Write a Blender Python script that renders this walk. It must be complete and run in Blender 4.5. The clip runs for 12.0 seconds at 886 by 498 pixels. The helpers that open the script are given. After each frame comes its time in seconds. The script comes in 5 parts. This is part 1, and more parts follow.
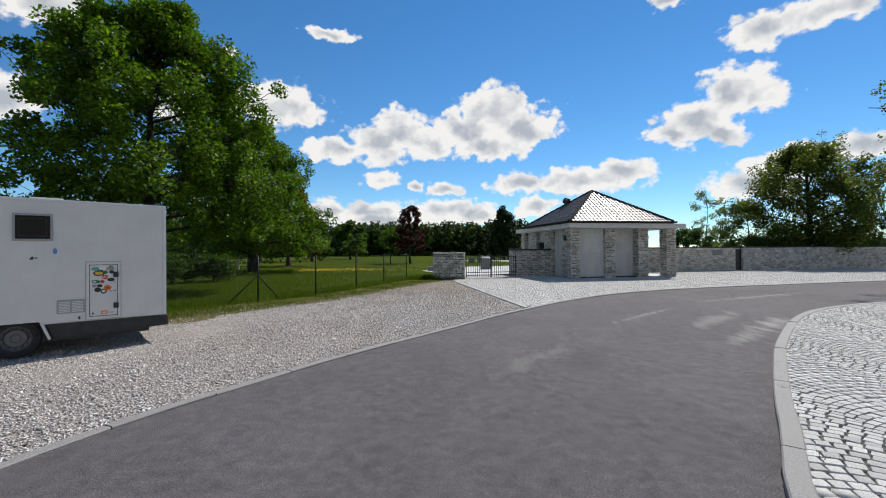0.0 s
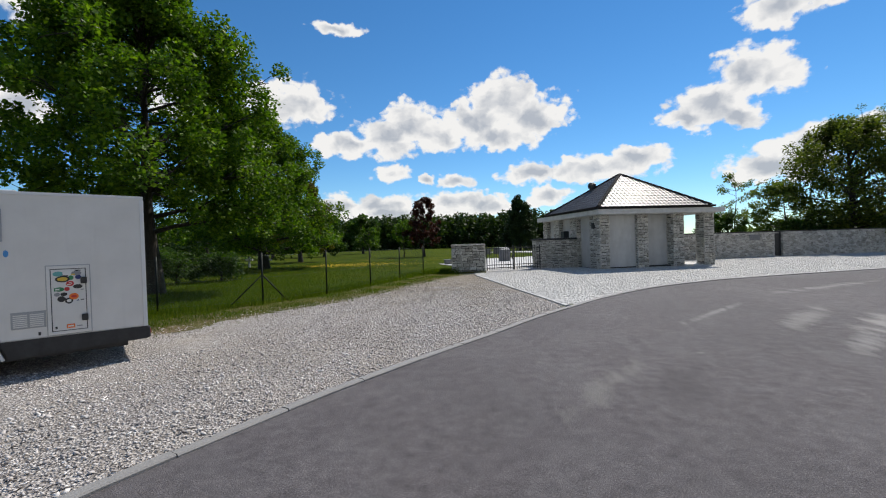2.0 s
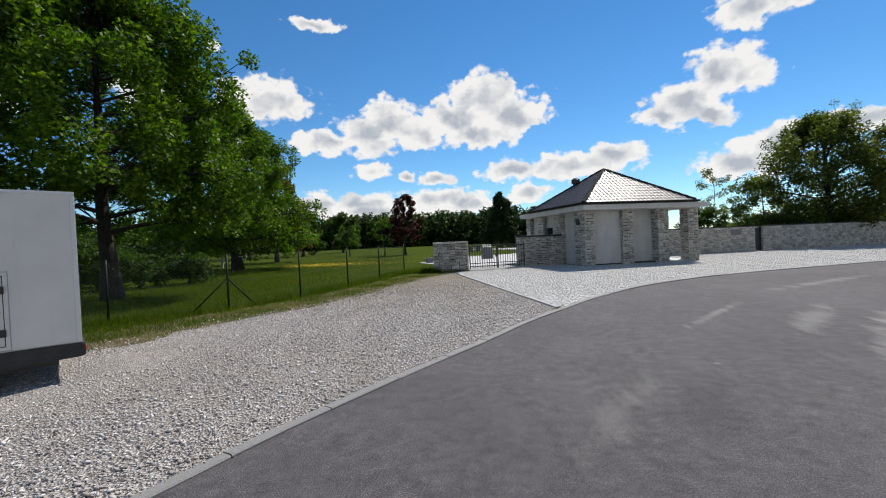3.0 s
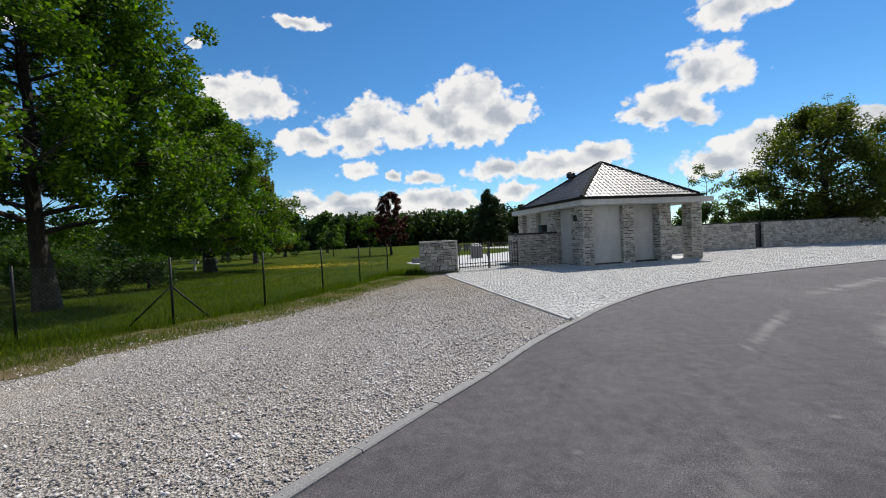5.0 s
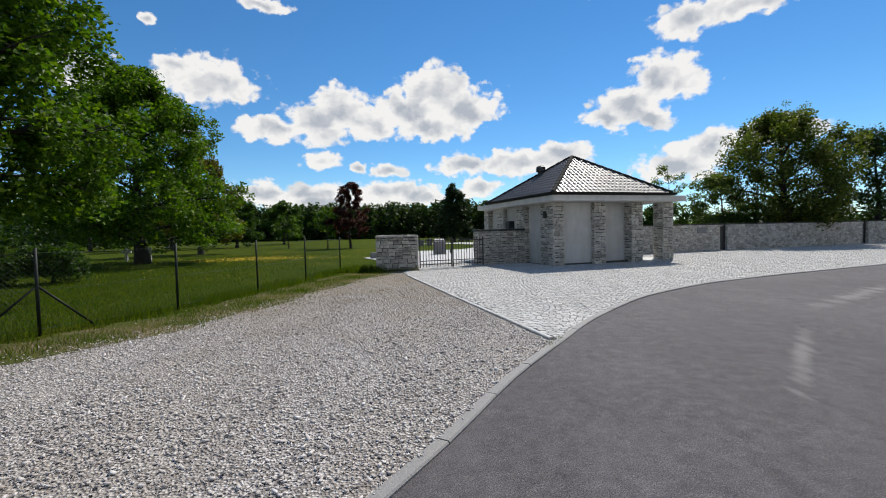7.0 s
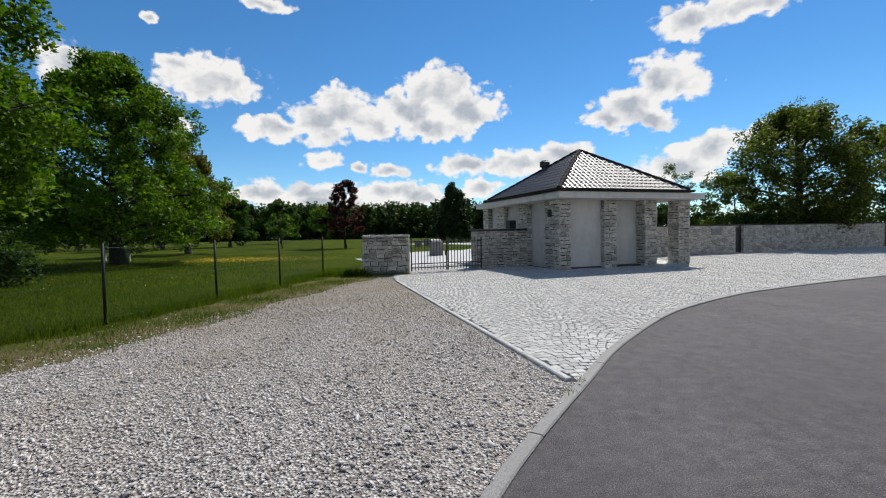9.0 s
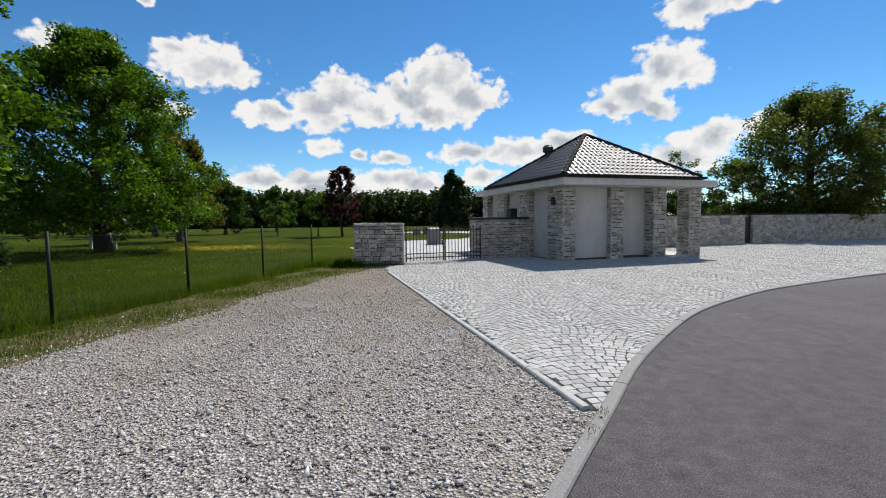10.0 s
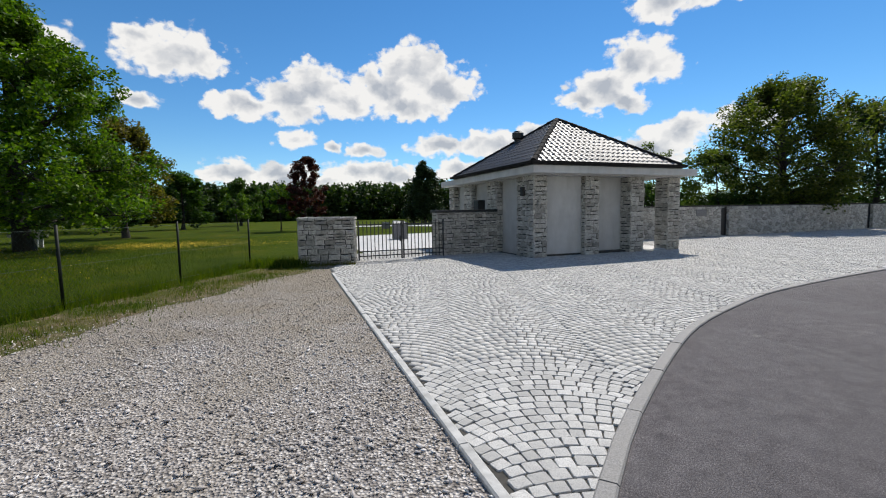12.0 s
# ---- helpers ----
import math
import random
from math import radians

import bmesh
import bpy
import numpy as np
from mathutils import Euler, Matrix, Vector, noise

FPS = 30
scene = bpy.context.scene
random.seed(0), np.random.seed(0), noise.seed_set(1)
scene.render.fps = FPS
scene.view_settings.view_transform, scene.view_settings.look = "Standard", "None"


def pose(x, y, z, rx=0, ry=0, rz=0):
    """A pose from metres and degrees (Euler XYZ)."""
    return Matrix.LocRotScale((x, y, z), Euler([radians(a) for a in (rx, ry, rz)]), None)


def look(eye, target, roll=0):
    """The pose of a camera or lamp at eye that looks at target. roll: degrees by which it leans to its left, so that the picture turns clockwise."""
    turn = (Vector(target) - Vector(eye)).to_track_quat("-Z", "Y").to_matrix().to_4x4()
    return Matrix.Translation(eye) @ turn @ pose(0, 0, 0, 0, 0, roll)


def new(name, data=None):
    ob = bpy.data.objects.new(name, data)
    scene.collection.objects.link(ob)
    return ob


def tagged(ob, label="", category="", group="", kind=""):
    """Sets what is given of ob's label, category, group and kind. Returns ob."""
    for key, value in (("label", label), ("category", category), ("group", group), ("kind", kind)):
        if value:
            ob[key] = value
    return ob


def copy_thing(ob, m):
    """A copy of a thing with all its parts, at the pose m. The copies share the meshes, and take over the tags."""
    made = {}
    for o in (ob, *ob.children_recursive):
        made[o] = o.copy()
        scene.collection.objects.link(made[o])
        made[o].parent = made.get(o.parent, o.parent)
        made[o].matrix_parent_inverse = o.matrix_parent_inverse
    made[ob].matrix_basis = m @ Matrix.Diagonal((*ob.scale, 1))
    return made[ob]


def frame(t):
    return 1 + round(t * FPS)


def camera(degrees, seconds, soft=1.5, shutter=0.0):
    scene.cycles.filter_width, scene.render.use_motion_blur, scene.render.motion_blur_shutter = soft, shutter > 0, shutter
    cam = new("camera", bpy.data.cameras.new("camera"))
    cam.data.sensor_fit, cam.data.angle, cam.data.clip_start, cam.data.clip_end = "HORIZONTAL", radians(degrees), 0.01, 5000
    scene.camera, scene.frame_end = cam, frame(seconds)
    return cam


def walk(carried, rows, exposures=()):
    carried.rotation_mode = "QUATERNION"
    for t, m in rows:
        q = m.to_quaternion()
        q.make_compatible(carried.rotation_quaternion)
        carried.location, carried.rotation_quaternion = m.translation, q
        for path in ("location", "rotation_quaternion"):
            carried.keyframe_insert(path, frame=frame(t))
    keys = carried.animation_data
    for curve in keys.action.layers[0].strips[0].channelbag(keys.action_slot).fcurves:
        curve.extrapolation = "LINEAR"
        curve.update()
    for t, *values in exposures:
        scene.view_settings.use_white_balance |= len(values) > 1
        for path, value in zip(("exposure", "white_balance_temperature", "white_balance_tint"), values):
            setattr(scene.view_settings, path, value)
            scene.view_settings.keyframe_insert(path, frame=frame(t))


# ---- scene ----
cam = camera(90.7, 12.0, soft=1.1)
PATH = [
    (0, (0.676, -0.555, 1.53), (0.528, 1.439, 1.538), -0.4),
    (0.5, (0.536, -0.197, 1.526), (0.373, 1.796, 1.521), -0.4),
    (1, (0.426, 0.125, 1.53), (0.252, 2.118, 1.533), -0.9),
    (1.5, (0.336, 0.532, 1.53), (0.154, 2.524, 1.53), -1.3),
    (2, (0.241, 0.933, 1.525), (0.036, 2.923, 1.499), -1.8),
    (2.5, (0.197, 1.291, 1.508), (0.025, 3.283, 1.483), -2.4),
    (3, (0.162, 1.723, 1.547), (0.041, 3.719, 1.507), -2.4),
    (5, (0.068, 3.445, 1.53), (0.005, 5.443, 1.483), -2.8),
    (5.5, (0.088, 3.874, 1.533), (0.087, 5.873, 1.483), -2.8),
    (6, (0.139, 4.307, 1.553), (0.198, 6.306, 1.5), -2.4),
    (6.5, (0.13, 4.73, 1.57), (0.215, 6.727, 1.497), -1.6),
    (7, (0.205, 5.171, 1.535), (0.306, 7.167, 1.457), -1.3),
    (9, (0.546, 6.895, 1.513), (0.644, 8.891, 1.436), -1.0),
    (9.5, (0.592, 7.355, 1.527), (0.68, 9.351, 1.423), -0.9),
    (10, (0.708, 7.84, 1.517), (0.806, 9.833, 1.386), -0.7),
    (10.5, (0.807, 8.307, 1.538), (0.923, 10.297, 1.377), -0.7),
    (11, (0.928, 8.746, 1.54), (1.113, 10.73, 1.375), -0.7),
    (11.5, (1.152, 9.112, 1.532), (1.364, 11.095, 1.375), -0.8),
    (12, (1.383, 9.46, 1.514), (1.588, 11.442, 1.349), -1.0),
]
walk(cam, [(t, look(eye, target, roll)) for t, eye, target, roll in PATH], exposures=[(0, 0.0, 6750, 9), (12, 0.0, 6750, 9)])


def height(x, y):
    """The lie of the land: the gravel falls away gently where the motorhome stands."""
    def ramp(v):
        v = np.clip(v, 0, 1)
        return v * v * (3 - 2 * v)
    return -0.20 * ramp((-np.asarray(x) - 2.6) / 3.4) * ramp((11.8 - np.asarray(y)) / 4.0)


# ---- light: sun high ahead to the right, blue sky with fair-weather clouds ----
SUN = Vector((1.29, 1.96, 2.75)).normalized()
sun = new("sun", bpy.data.lights.new("sun", "SUN"))
sun.data.energy, sun.data.angle, sun.data.color = 5.0, radians(0.55), (1.0, 0.965, 0.92)
sun.matrix_world = SUN.to_track_quat("Z", "Y").to_matrix().to_4x4()

# azimuth, elevation, half width, half height of the puffs that make up the clouds, in degrees
PUFFS = [
    (2.6, 17.4, 5.2, 3.3), (6.2, 15.4, 4.6, 3.2), (-0.6, 15.4, 4.6, 3.0), (-9.6, 15.2, 4.2, 2.9),
    (-12.6, 13.4, 4.8, 2.5), (-5.6, 13.8, 5.2, 2.2), (-17.8, 12.7, 4.2, 1.6), (2.0, 13.3, 7.0, 1.6),
    (-24.3, 17.2, 6.0, 2.6), (-27.6, 18.6, 2.5, 1.1), (-36.5, 16.6, 3.6, 2.2), (-27.9, 12.4, 2.2, 1.0),
    (29.4, 16.7, 3.9, 2.8), (26.2, 14.4, 4.2, 2.6), (31.6, 15.6, 3.0, 1.9), (23.6, 13.2, 3.0, 1.1),
    (28.8, 12.7, 2.3, 1.7), (31.8, 22.2, 3.2, 1.9), (37.2, 22.4, 4.6, 1.5), (42.0, 24.0, 4.0, 1.6),
    (13.4, 8.5, 7.6, 1.8), (18.3, 9.5, 4.0, 1.6), (5.8, 8.7, 4.0, 1.7), (-12.2, 9.2, 2.4, 1.2),
    (-7.7, 8.4, 1.2, 0.6), (-3.8, 8.0, 2.8, 1.0), (-18.4, 25.8, 3.9, 0.7), (-19.3, 4.9, 3.9, 1.7),
    (-13.4, 5.2, 4.9, 1.5), (-4.2, 5.5, 5.9, 1.7), (-0.6, 4.7, 4.4, 1.6), (-10.7, 4.0, 10.8, 1.5),
    (7.5, 5.5, 2.9, 1.4), (34.3, 8.6, 3.4, 2.1), (31.1, 6.9, 4.2, 2.1), (40.5, 9.6, 4.5, 1.3),
    (-30.2, 22.4, 0.9, 0.6), (-46.6, 23.0, 4.5, 2.2), (-49.5, 14.3, 2.5, 2.4), (22.8, 26.7, 2.0, 1.0),
]


def build_world():
    world = bpy.data.worlds.new("sky")
    scene.world = world
    world.use_nodes = True
    nt = world.node_tree
    nt.nodes.clear()

    def node(kind, operation="", data_type="", interpolation_type=""):
        n = nt.nodes.new(kind)
        if operation:
            n.operation = operation
        if data_type:
            n.data_type = data_type
        if interpolation_type:
            n.interpolation_type = interpolation_type
        return n

    def link(a, b):
        nt.links.new(a, b)

    def math_node(op, a, b=None, c=None):
        n = node("ShaderNodeMath", operation=op)
        for i, v in enumerate((a, b, c)):
            if v is None:
                continue
            if isinstance(v, (int, float)):
                n.inputs[i].default_value = v
            else:
                link(v, n.inputs[i])
        return n.outputs[0]

    out = node("ShaderNodeOutputWorld")
    back = node("ShaderNodeBackground")
    link(back.outputs[0], out.inputs[0])
    sky = node("ShaderNodeTexSky")
    sky.sky_type, sky.sun_disc = "NISHITA", False
    sky.sun_elevation = math.asin(SUN.z)
    sky.sun_rotation = math.atan2(SUN.x, SUN.y)
    sky.ozone_density, sky.dust_density, sky.air_density, sky.altitude = 2.0, 0.0, 1.0, 800
    hue = node("ShaderNodeHueSaturation")
    hue.inputs["Saturation"].default_value = SKY_SAT
    hue.inputs["Value"].default_value = 1.0
    blue = node("ShaderNodeMix", data_type="RGBA")
    blue.blend_type = "MULTIPLY"
    blue.inputs["Factor"].default_value = 1.0
    blue.inputs["B"].default_value = (0.88, 1.10, 1.27, 1)
    link(sky.outputs[0], blue.inputs["A"])
    link(blue.outputs["Result"], hue.inputs["Color"])
    geo = node("ShaderNodeTexCoord")
    sep = node("ShaderNodeSeparateXYZ")
    link(geo.outputs["Generated"], sep.inputs[0])
    az = math_node("MULTIPLY", math_node("ARCTAN2", sep.outputs[0], sep.outputs[1]), 180 / math.pi)
    el = math_node("MULTIPLY", math_node("ARCSINE", sep.outputs[2]), 180 / math.pi)
    comb = node("ShaderNodeCombineXYZ")
    link(az, comb.inputs[0])
    link(math_node("MULTIPLY", el, 1.25), comb.inputs[1])
    p = comb.outputs[0]

    def fbm(vec, scale, detail, rough=0.6, offset=(0, 0, 0)):
        n = node("ShaderNodeTexNoise")
        n.inputs["Scale"].default_value, n.inputs["Detail"].default_value, n.inputs["Roughness"].default_value = scale, detail, rough
        m = node("ShaderNodeVectorMath", operation="ADD")
        link(vec, m.inputs[0])
        m.inputs[1].default_value = offset
        link(m.outputs[0], n.inputs["Vector"])
        return n

    wob = fbm(p, 0.32, 4, 0.55)
    shift = node("ShaderNodeVectorMath", operation="MULTIPLY_ADD")
    link(wob.outputs["Color"], shift.inputs[0])
    shift.inputs[1].default_value = (2.4, 2.0, 0)
    shift.inputs[2].default_value = (-1.2, -1.0, 0)
    add = node("ShaderNodeVectorMath", operation="ADD")
    link(p, add.inputs[0])
    link(shift.outputs[0], add.inputs[1])
    q = add.outputs[0]
    field = None
    for a, e, ra, re in PUFFS:
        sub = node("ShaderNodeVectorMath", operation="SUBTRACT")
        link(q, sub.inputs[0])
        sub.inputs[1].default_value = (a, e * 1.25, 0)
        mul = node("ShaderNodeVectorMath", operation="MULTIPLY")
        link(sub.outputs[0], mul.inputs[0])
        mul.inputs[1].default_value = (1 / ra, 1 / (re * 1.25), 0)
        ln = node("ShaderNodeVectorMath", operation="LENGTH")
        link(mul.outputs[0], ln.inputs[0])
        d = math_node("SUBTRACT", 1.0, ln.outputs["Value"])
        field = d if field is None else math_node("SMOOTH_MAX", field, d, 0.25)
    field = math_node("MAXIMUM", field, -1.2)
    rough = fbm(p, 0.55, 8, 0.62)
    # cauliflower heads: rounded lumps of two sizes on the outline
    lumps = None
    for scale, amount in ((0.42, 0.62), (1.05, 0.34)):
        cells = node("ShaderNodeTexVoronoi")
        cells.feature = "SMOOTH_F1"
        cells.inputs["Scale"].default_value, cells.inputs["Smoothness"].default_value = scale, 0.25
        link(q, cells.inputs["Vector"])
        lump = math_node("MULTIPLY_ADD", cells.outputs["Distance"], -amount, amount * 0.5)
        lumps = lump if lumps is None else math_node("ADD", lumps, lump)
    edge = math_node("ADD", math_node("MULTIPLY_ADD", rough.outputs["Fac"], 1.15, -0.56), lumps)
    dens = math_node("ADD", math_node("ADD", field, 0.09), edge)
    ramp = node("ShaderNodeMapRange", interpolation_type="SMOOTHSTEP")
    ramp.inputs["From Min"].default_value, ramp.inputs["From Max"].default_value = 0.0, 0.34
    link(dens, ramp.inputs["Value"])
    # billows lit from above and the right, grey in the thick of the cloud
    n1 = fbm(q, 0.16, 5, 0.55)
    n2 = fbm(q, 0.16, 5, 0.55, (0.9, 1.5, 0))
    relief = math_node("SUBTRACT", n1.outputs["Fac"], n2.outputs["Fac"])
    thick = node("ShaderNodeMapRange", interpolation_type="SMOOTHSTEP")
    thick.inputs["From Min"].default_value, thick.inputs["From Max"].default_value = 0.20, 0.95
    link(math_node("MULTIPLY_ADD", lumps, 0.6, field), thick.inputs["Value"])
    shade = math_node("MULTIPLY_ADD", relief, 2.6, 1.10)
    shade = math_node("SUBTRACT", shade, math_node("MULTIPLY", thick.outputs[0], 0.80))
    shade = math_node("MINIMUM", math_node("MAXIMUM", shade, 0.2), 1.1)
    tint = node("ShaderNodeMix", data_type="RGBA")
    link(shade, tint.inputs["Factor"])
    tint.inputs["A"].default_value, tint.inputs["B"].default_value = (3.4, 3.9, 4.8, 1), (CLOUD, CLOUD * 1.0, CLOUD * 1.01, 1)
    mix = node("ShaderNodeMix", data_type="RGBA")
    link(math_node("MULTIPLY", ramp.outputs[0], 0.97), mix.inputs["Factor"])
    link(hue.outputs[0], mix.inputs["A"])
    link(tint.outputs["Result"], mix.inputs["B"])
    # unseen clouds added beyond the view to whiten the fill, thicker towards the horizon and coloured as if sunlit
    side = node("ShaderNodeMapRange", interpolation_type="SMOOTHSTEP")
    side.inputs["From Min"].default_value, side.inputs["From Max"].default_value = 56.0, 72.0
    link(math_node("MAXIMUM", math_node("ABSOLUTE", az), math_node("MULTIPLY", el, 1.5)), side.inputs["Value"])
    wide = node("ShaderNodeTexNoise")
    wide.inputs["Scale"].default_value, wide.inputs["Detail"].default_value = 3.2, 6
    link(geo.outputs["Generated"], wide.inputs["Vector"])
    cover = node("ShaderNodeMapRange", interpolation_type="SMOOTHSTEP")
    cover.inputs["From Min"].default_value, cover.inputs["From Max"].default_value = 0.44, 0.54
    link(math_node("MULTIPLY_ADD", math_node("MAXIMUM", math_node("SUBTRACT", el, 14.0), 0.0), -0.0036, wide.outputs["Fac"]), cover.inputs["Value"])
    rest = node("ShaderNodeMix", data_type="RGBA")
    link(math_node("MULTIPLY", side.outputs[0], cover.outputs[0]), rest.inputs["Factor"])
    link(mix.outputs["Result"], rest.inputs["A"])
    rest.inputs["B"].default_value = (6.6, 6.5, 6.4, 1)
    link(rest.outputs["Result"], back.inputs["Color"])
    back.inputs["Strength"].default_value = SKY_STRENGTH


SKY_SAT, SKY_STRENGTH, CLOUD = 1.15, 0.10, 9.0
build_world()


# ---- materials ----
class Mat:
    """A small builder for node materials."""

    def __init__(self, name, rough=0.8, metal=0.0, spec=0.5):
        self.m = bpy.data.materials.new(name)
        self.m.use_nodes = True
        self.nt = self.m.node_tree
        self.bsdf = self.nt.nodes["Principled BSDF"]
        self.bsdf.inputs["Roughness"].default_value = rough
        self.bsdf.inputs["Metallic"].default_value = metal
        self.bsdf.inputs["Specular IOR Level"].default_value = spec
        self.co = self.nt.nodes.new("ShaderNodeTexCoord").outputs["Object"]

    def n(self, kind, operation="", data_type="", blend_type="", feature=""):
        node = self.nt.nodes.new(kind)
        if operation:
            node.operation = operation
        if data_type:
            node.data_type = data_type
        if blend_type:
            node.blend_type = blend_type
        if feature:
            node.feature = feature
        return node

    def link(self, a, b):
        self.nt.links.new(a, b)

    def world(self):
        self.co = self.n("ShaderNodeNewGeometry").outputs["Position"]
        return self

    def stretch(self, sx, sy, sz, rz=0):
        m = self.n("ShaderNodeMapping")
        m.inputs["Scale"].default_value = (sx, sy, sz)
        m.inputs["Rotation"].default_value = (0, 0, radians(rz))
        self.link(self.co, m.inputs["Vector"])
        return m.outputs[0]

    def noise(self, scale, detail=4, rough=0.6, vec=None, distort=0.0):
        t = self.n("ShaderNodeTexNoise")
        t.inputs["Scale"].default_value, t.inputs["Detail"].default_value, t.inputs["Roughness"].default_value = scale, detail, rough
        t.inputs["Distortion"].default_value = distort
        self.link(vec or self.co, t.inputs["Vector"])
        return t.outputs["Fac"]

    def voronoi(self, scale, feature="F1", out="Distance", rnd=1.0):
        t = self.n("ShaderNodeTexVoronoi", feature=feature)
        t.inputs["Scale"].default_value, t.inputs["Randomness"].default_value = scale, rnd
        self.link(self.co, t.inputs["Vector"])
        return t.outputs[out]

    def ramp(self, fac, stops):
        r = self.n("ShaderNodeValToRGB")
        els = r.color_ramp.elements
        while len(els) < len(stops):
            els.new(0.5)
        for e, (p, c) in zip(els, stops):
            e.position, e.color = p, (*c, 1) if len(c) == 3 else c
        self.link(fac, r.inputs[0])
        return r.outputs[0]

    def mix(self, fac, a, b, kind="MIX"):
        m = self.n("ShaderNodeMix", data_type="RGBA", blend_type=kind)
        for sock, v in (("Factor", fac), ("A", a), ("B", b)):
            if isinstance(v, (int, float)):
                m.inputs[sock].default_value = v
            elif isinstance(v, tuple):
                m.inputs[sock].default_value = (*v, 1)
            else:
                self.link(v, m.inputs[sock])
        return m.outputs["Result"]

    def math(self, op, a, b=0.0):
        m = self.n("ShaderNodeMath", operation=op)
        for i, v in enumerate((a, b)):
            if isinstance(v, (int, float)):
                m.inputs[i].default_value = v
            else:
                self.link(v, m.inputs[i])
        return m.outputs[0]

    def random(self, island=False):
        if island:
            return self.n("ShaderNodeNewGeometry").outputs["Random Per Island"]
        return self.n("ShaderNodeObjectInfo").outputs["Random"]

    def color(self, c):
        if isinstance(c, tuple):
            self.bsdf.inputs["Base Color"].default_value = (*c, 1)
        else:
            self.link(c, self.bsdf.inputs["Base Color"])
        return self

    def roughness(self, f):
        self.link(f, self.bsdf.inputs["Roughness"])
        return self

    def bump(self, h, strength=0.5, dist=0.01):
        b = self.n("ShaderNodeBump")
        b.inputs["Strength"].default_value, b.inputs["Distance"].default_value = strength, dist
        self.link(h, b.inputs["Height"])
        self.link(b.outputs[0], self.bsdf.inputs["Normal"])
        return self


def g(v, w=0.0):
    return (v * (1 + w), v, v * (1 - w))


def mat_stone(name, island):
    k = Mat(name, 0.85, 0.0, 0.3).world()
    r = k.random(island)
    base = k.ramp(r, [(0.0, (0.40, 0.37, 0.32)), (0.3, (0.58, 0.545, 0.48)), (0.7, (0.69, 0.655, 0.585)), (1.0, (0.78, 0.745, 0.675))])
    c = k.mix(k.ramp(k.noise(16, 6, 0.7), [(0.38, g(0.0)), (0.68, g(0.9))]), base, k.mix(0.65, base, (0.17, 0.155, 0.13)))
    c = k.mix(k.ramp(k.noise(3.5, 5, 0.65), [(0.48, g(0)), (0.72, g(0.6))]), c, (0.15, 0.14, 0.118))
    c = k.mix(k.ramp(k.noise(45, 3, 0.7), [(0.6, g(0)), (0.8, g(0.55))]), c, (0.66, 0.64, 0.60))
    k.color(c)
    return k.bump(k.noise(22, 7, 0.75), 1.0, 0.05).m


def mat_cobble(name, island):
    k = Mat(name, 0.8, 0.0, 0.25)
    k.world()
    r = k.random(island)
    base = k.ramp(r, [(0.0, (0.42, 0.408, 0.382)), (0.4, (0.52, 0.506, 0.475)), (0.8, (0.60, 0.584, 0.548)), (1.0, (0.67, 0.65, 0.61))])
    c = k.mix(k.ramp(k.noise(120, 4, 0.75), [(0.42, g(0)), (0.66, g(0.75))]), base, (0.25, 0.243, 0.232))
    c = k.mix(k.ramp(k.noise(0.9, 5), [(0.5, g(0)), (0.75, g(0.35))]), c, (0.30, 0.29, 0.27))
    k.color(c)
    return k.bump(k.noise(60, 5, 0.7), 0.5, 0.01).m


PATCHES = [
    (1.50, 5.70, 1.05, 0.20, 58, 0.6, (0.22, 0.21, 0.19)), (5.90, 9.40, 1.55, 0.24, 48, 0.7, (0.27, 0.26, 0.24)),
    (6.60, 8.75, 0.95, 0.34, 50, 0.95, (0.33, 0.315, 0.29)), (5.35, 7.40, 0.9, 0.22, 50, 0.8, (0.28, 0.27, 0.255)),
    (4.70, 10.1, 1.6, 0.12, 47, 0.75, (0.26, 0.25, 0.235)), (2.25, 5.75, 0.85, 0.30, 55, 0.55, (0.045, 0.04, 0.042)),
    (9.5, 14.0, 2.4, 0.25, 30, 0.75, (0.27, 0.26, 0.245)),
]
STONE = mat_stone("limestone", False)
STONE_FAR = mat_stone("limestone_joined", True)
COBBLE = mat_cobble("granite_cobble", False)
COBBLE_ALL = mat_cobble("granite_cobble_joined", True)


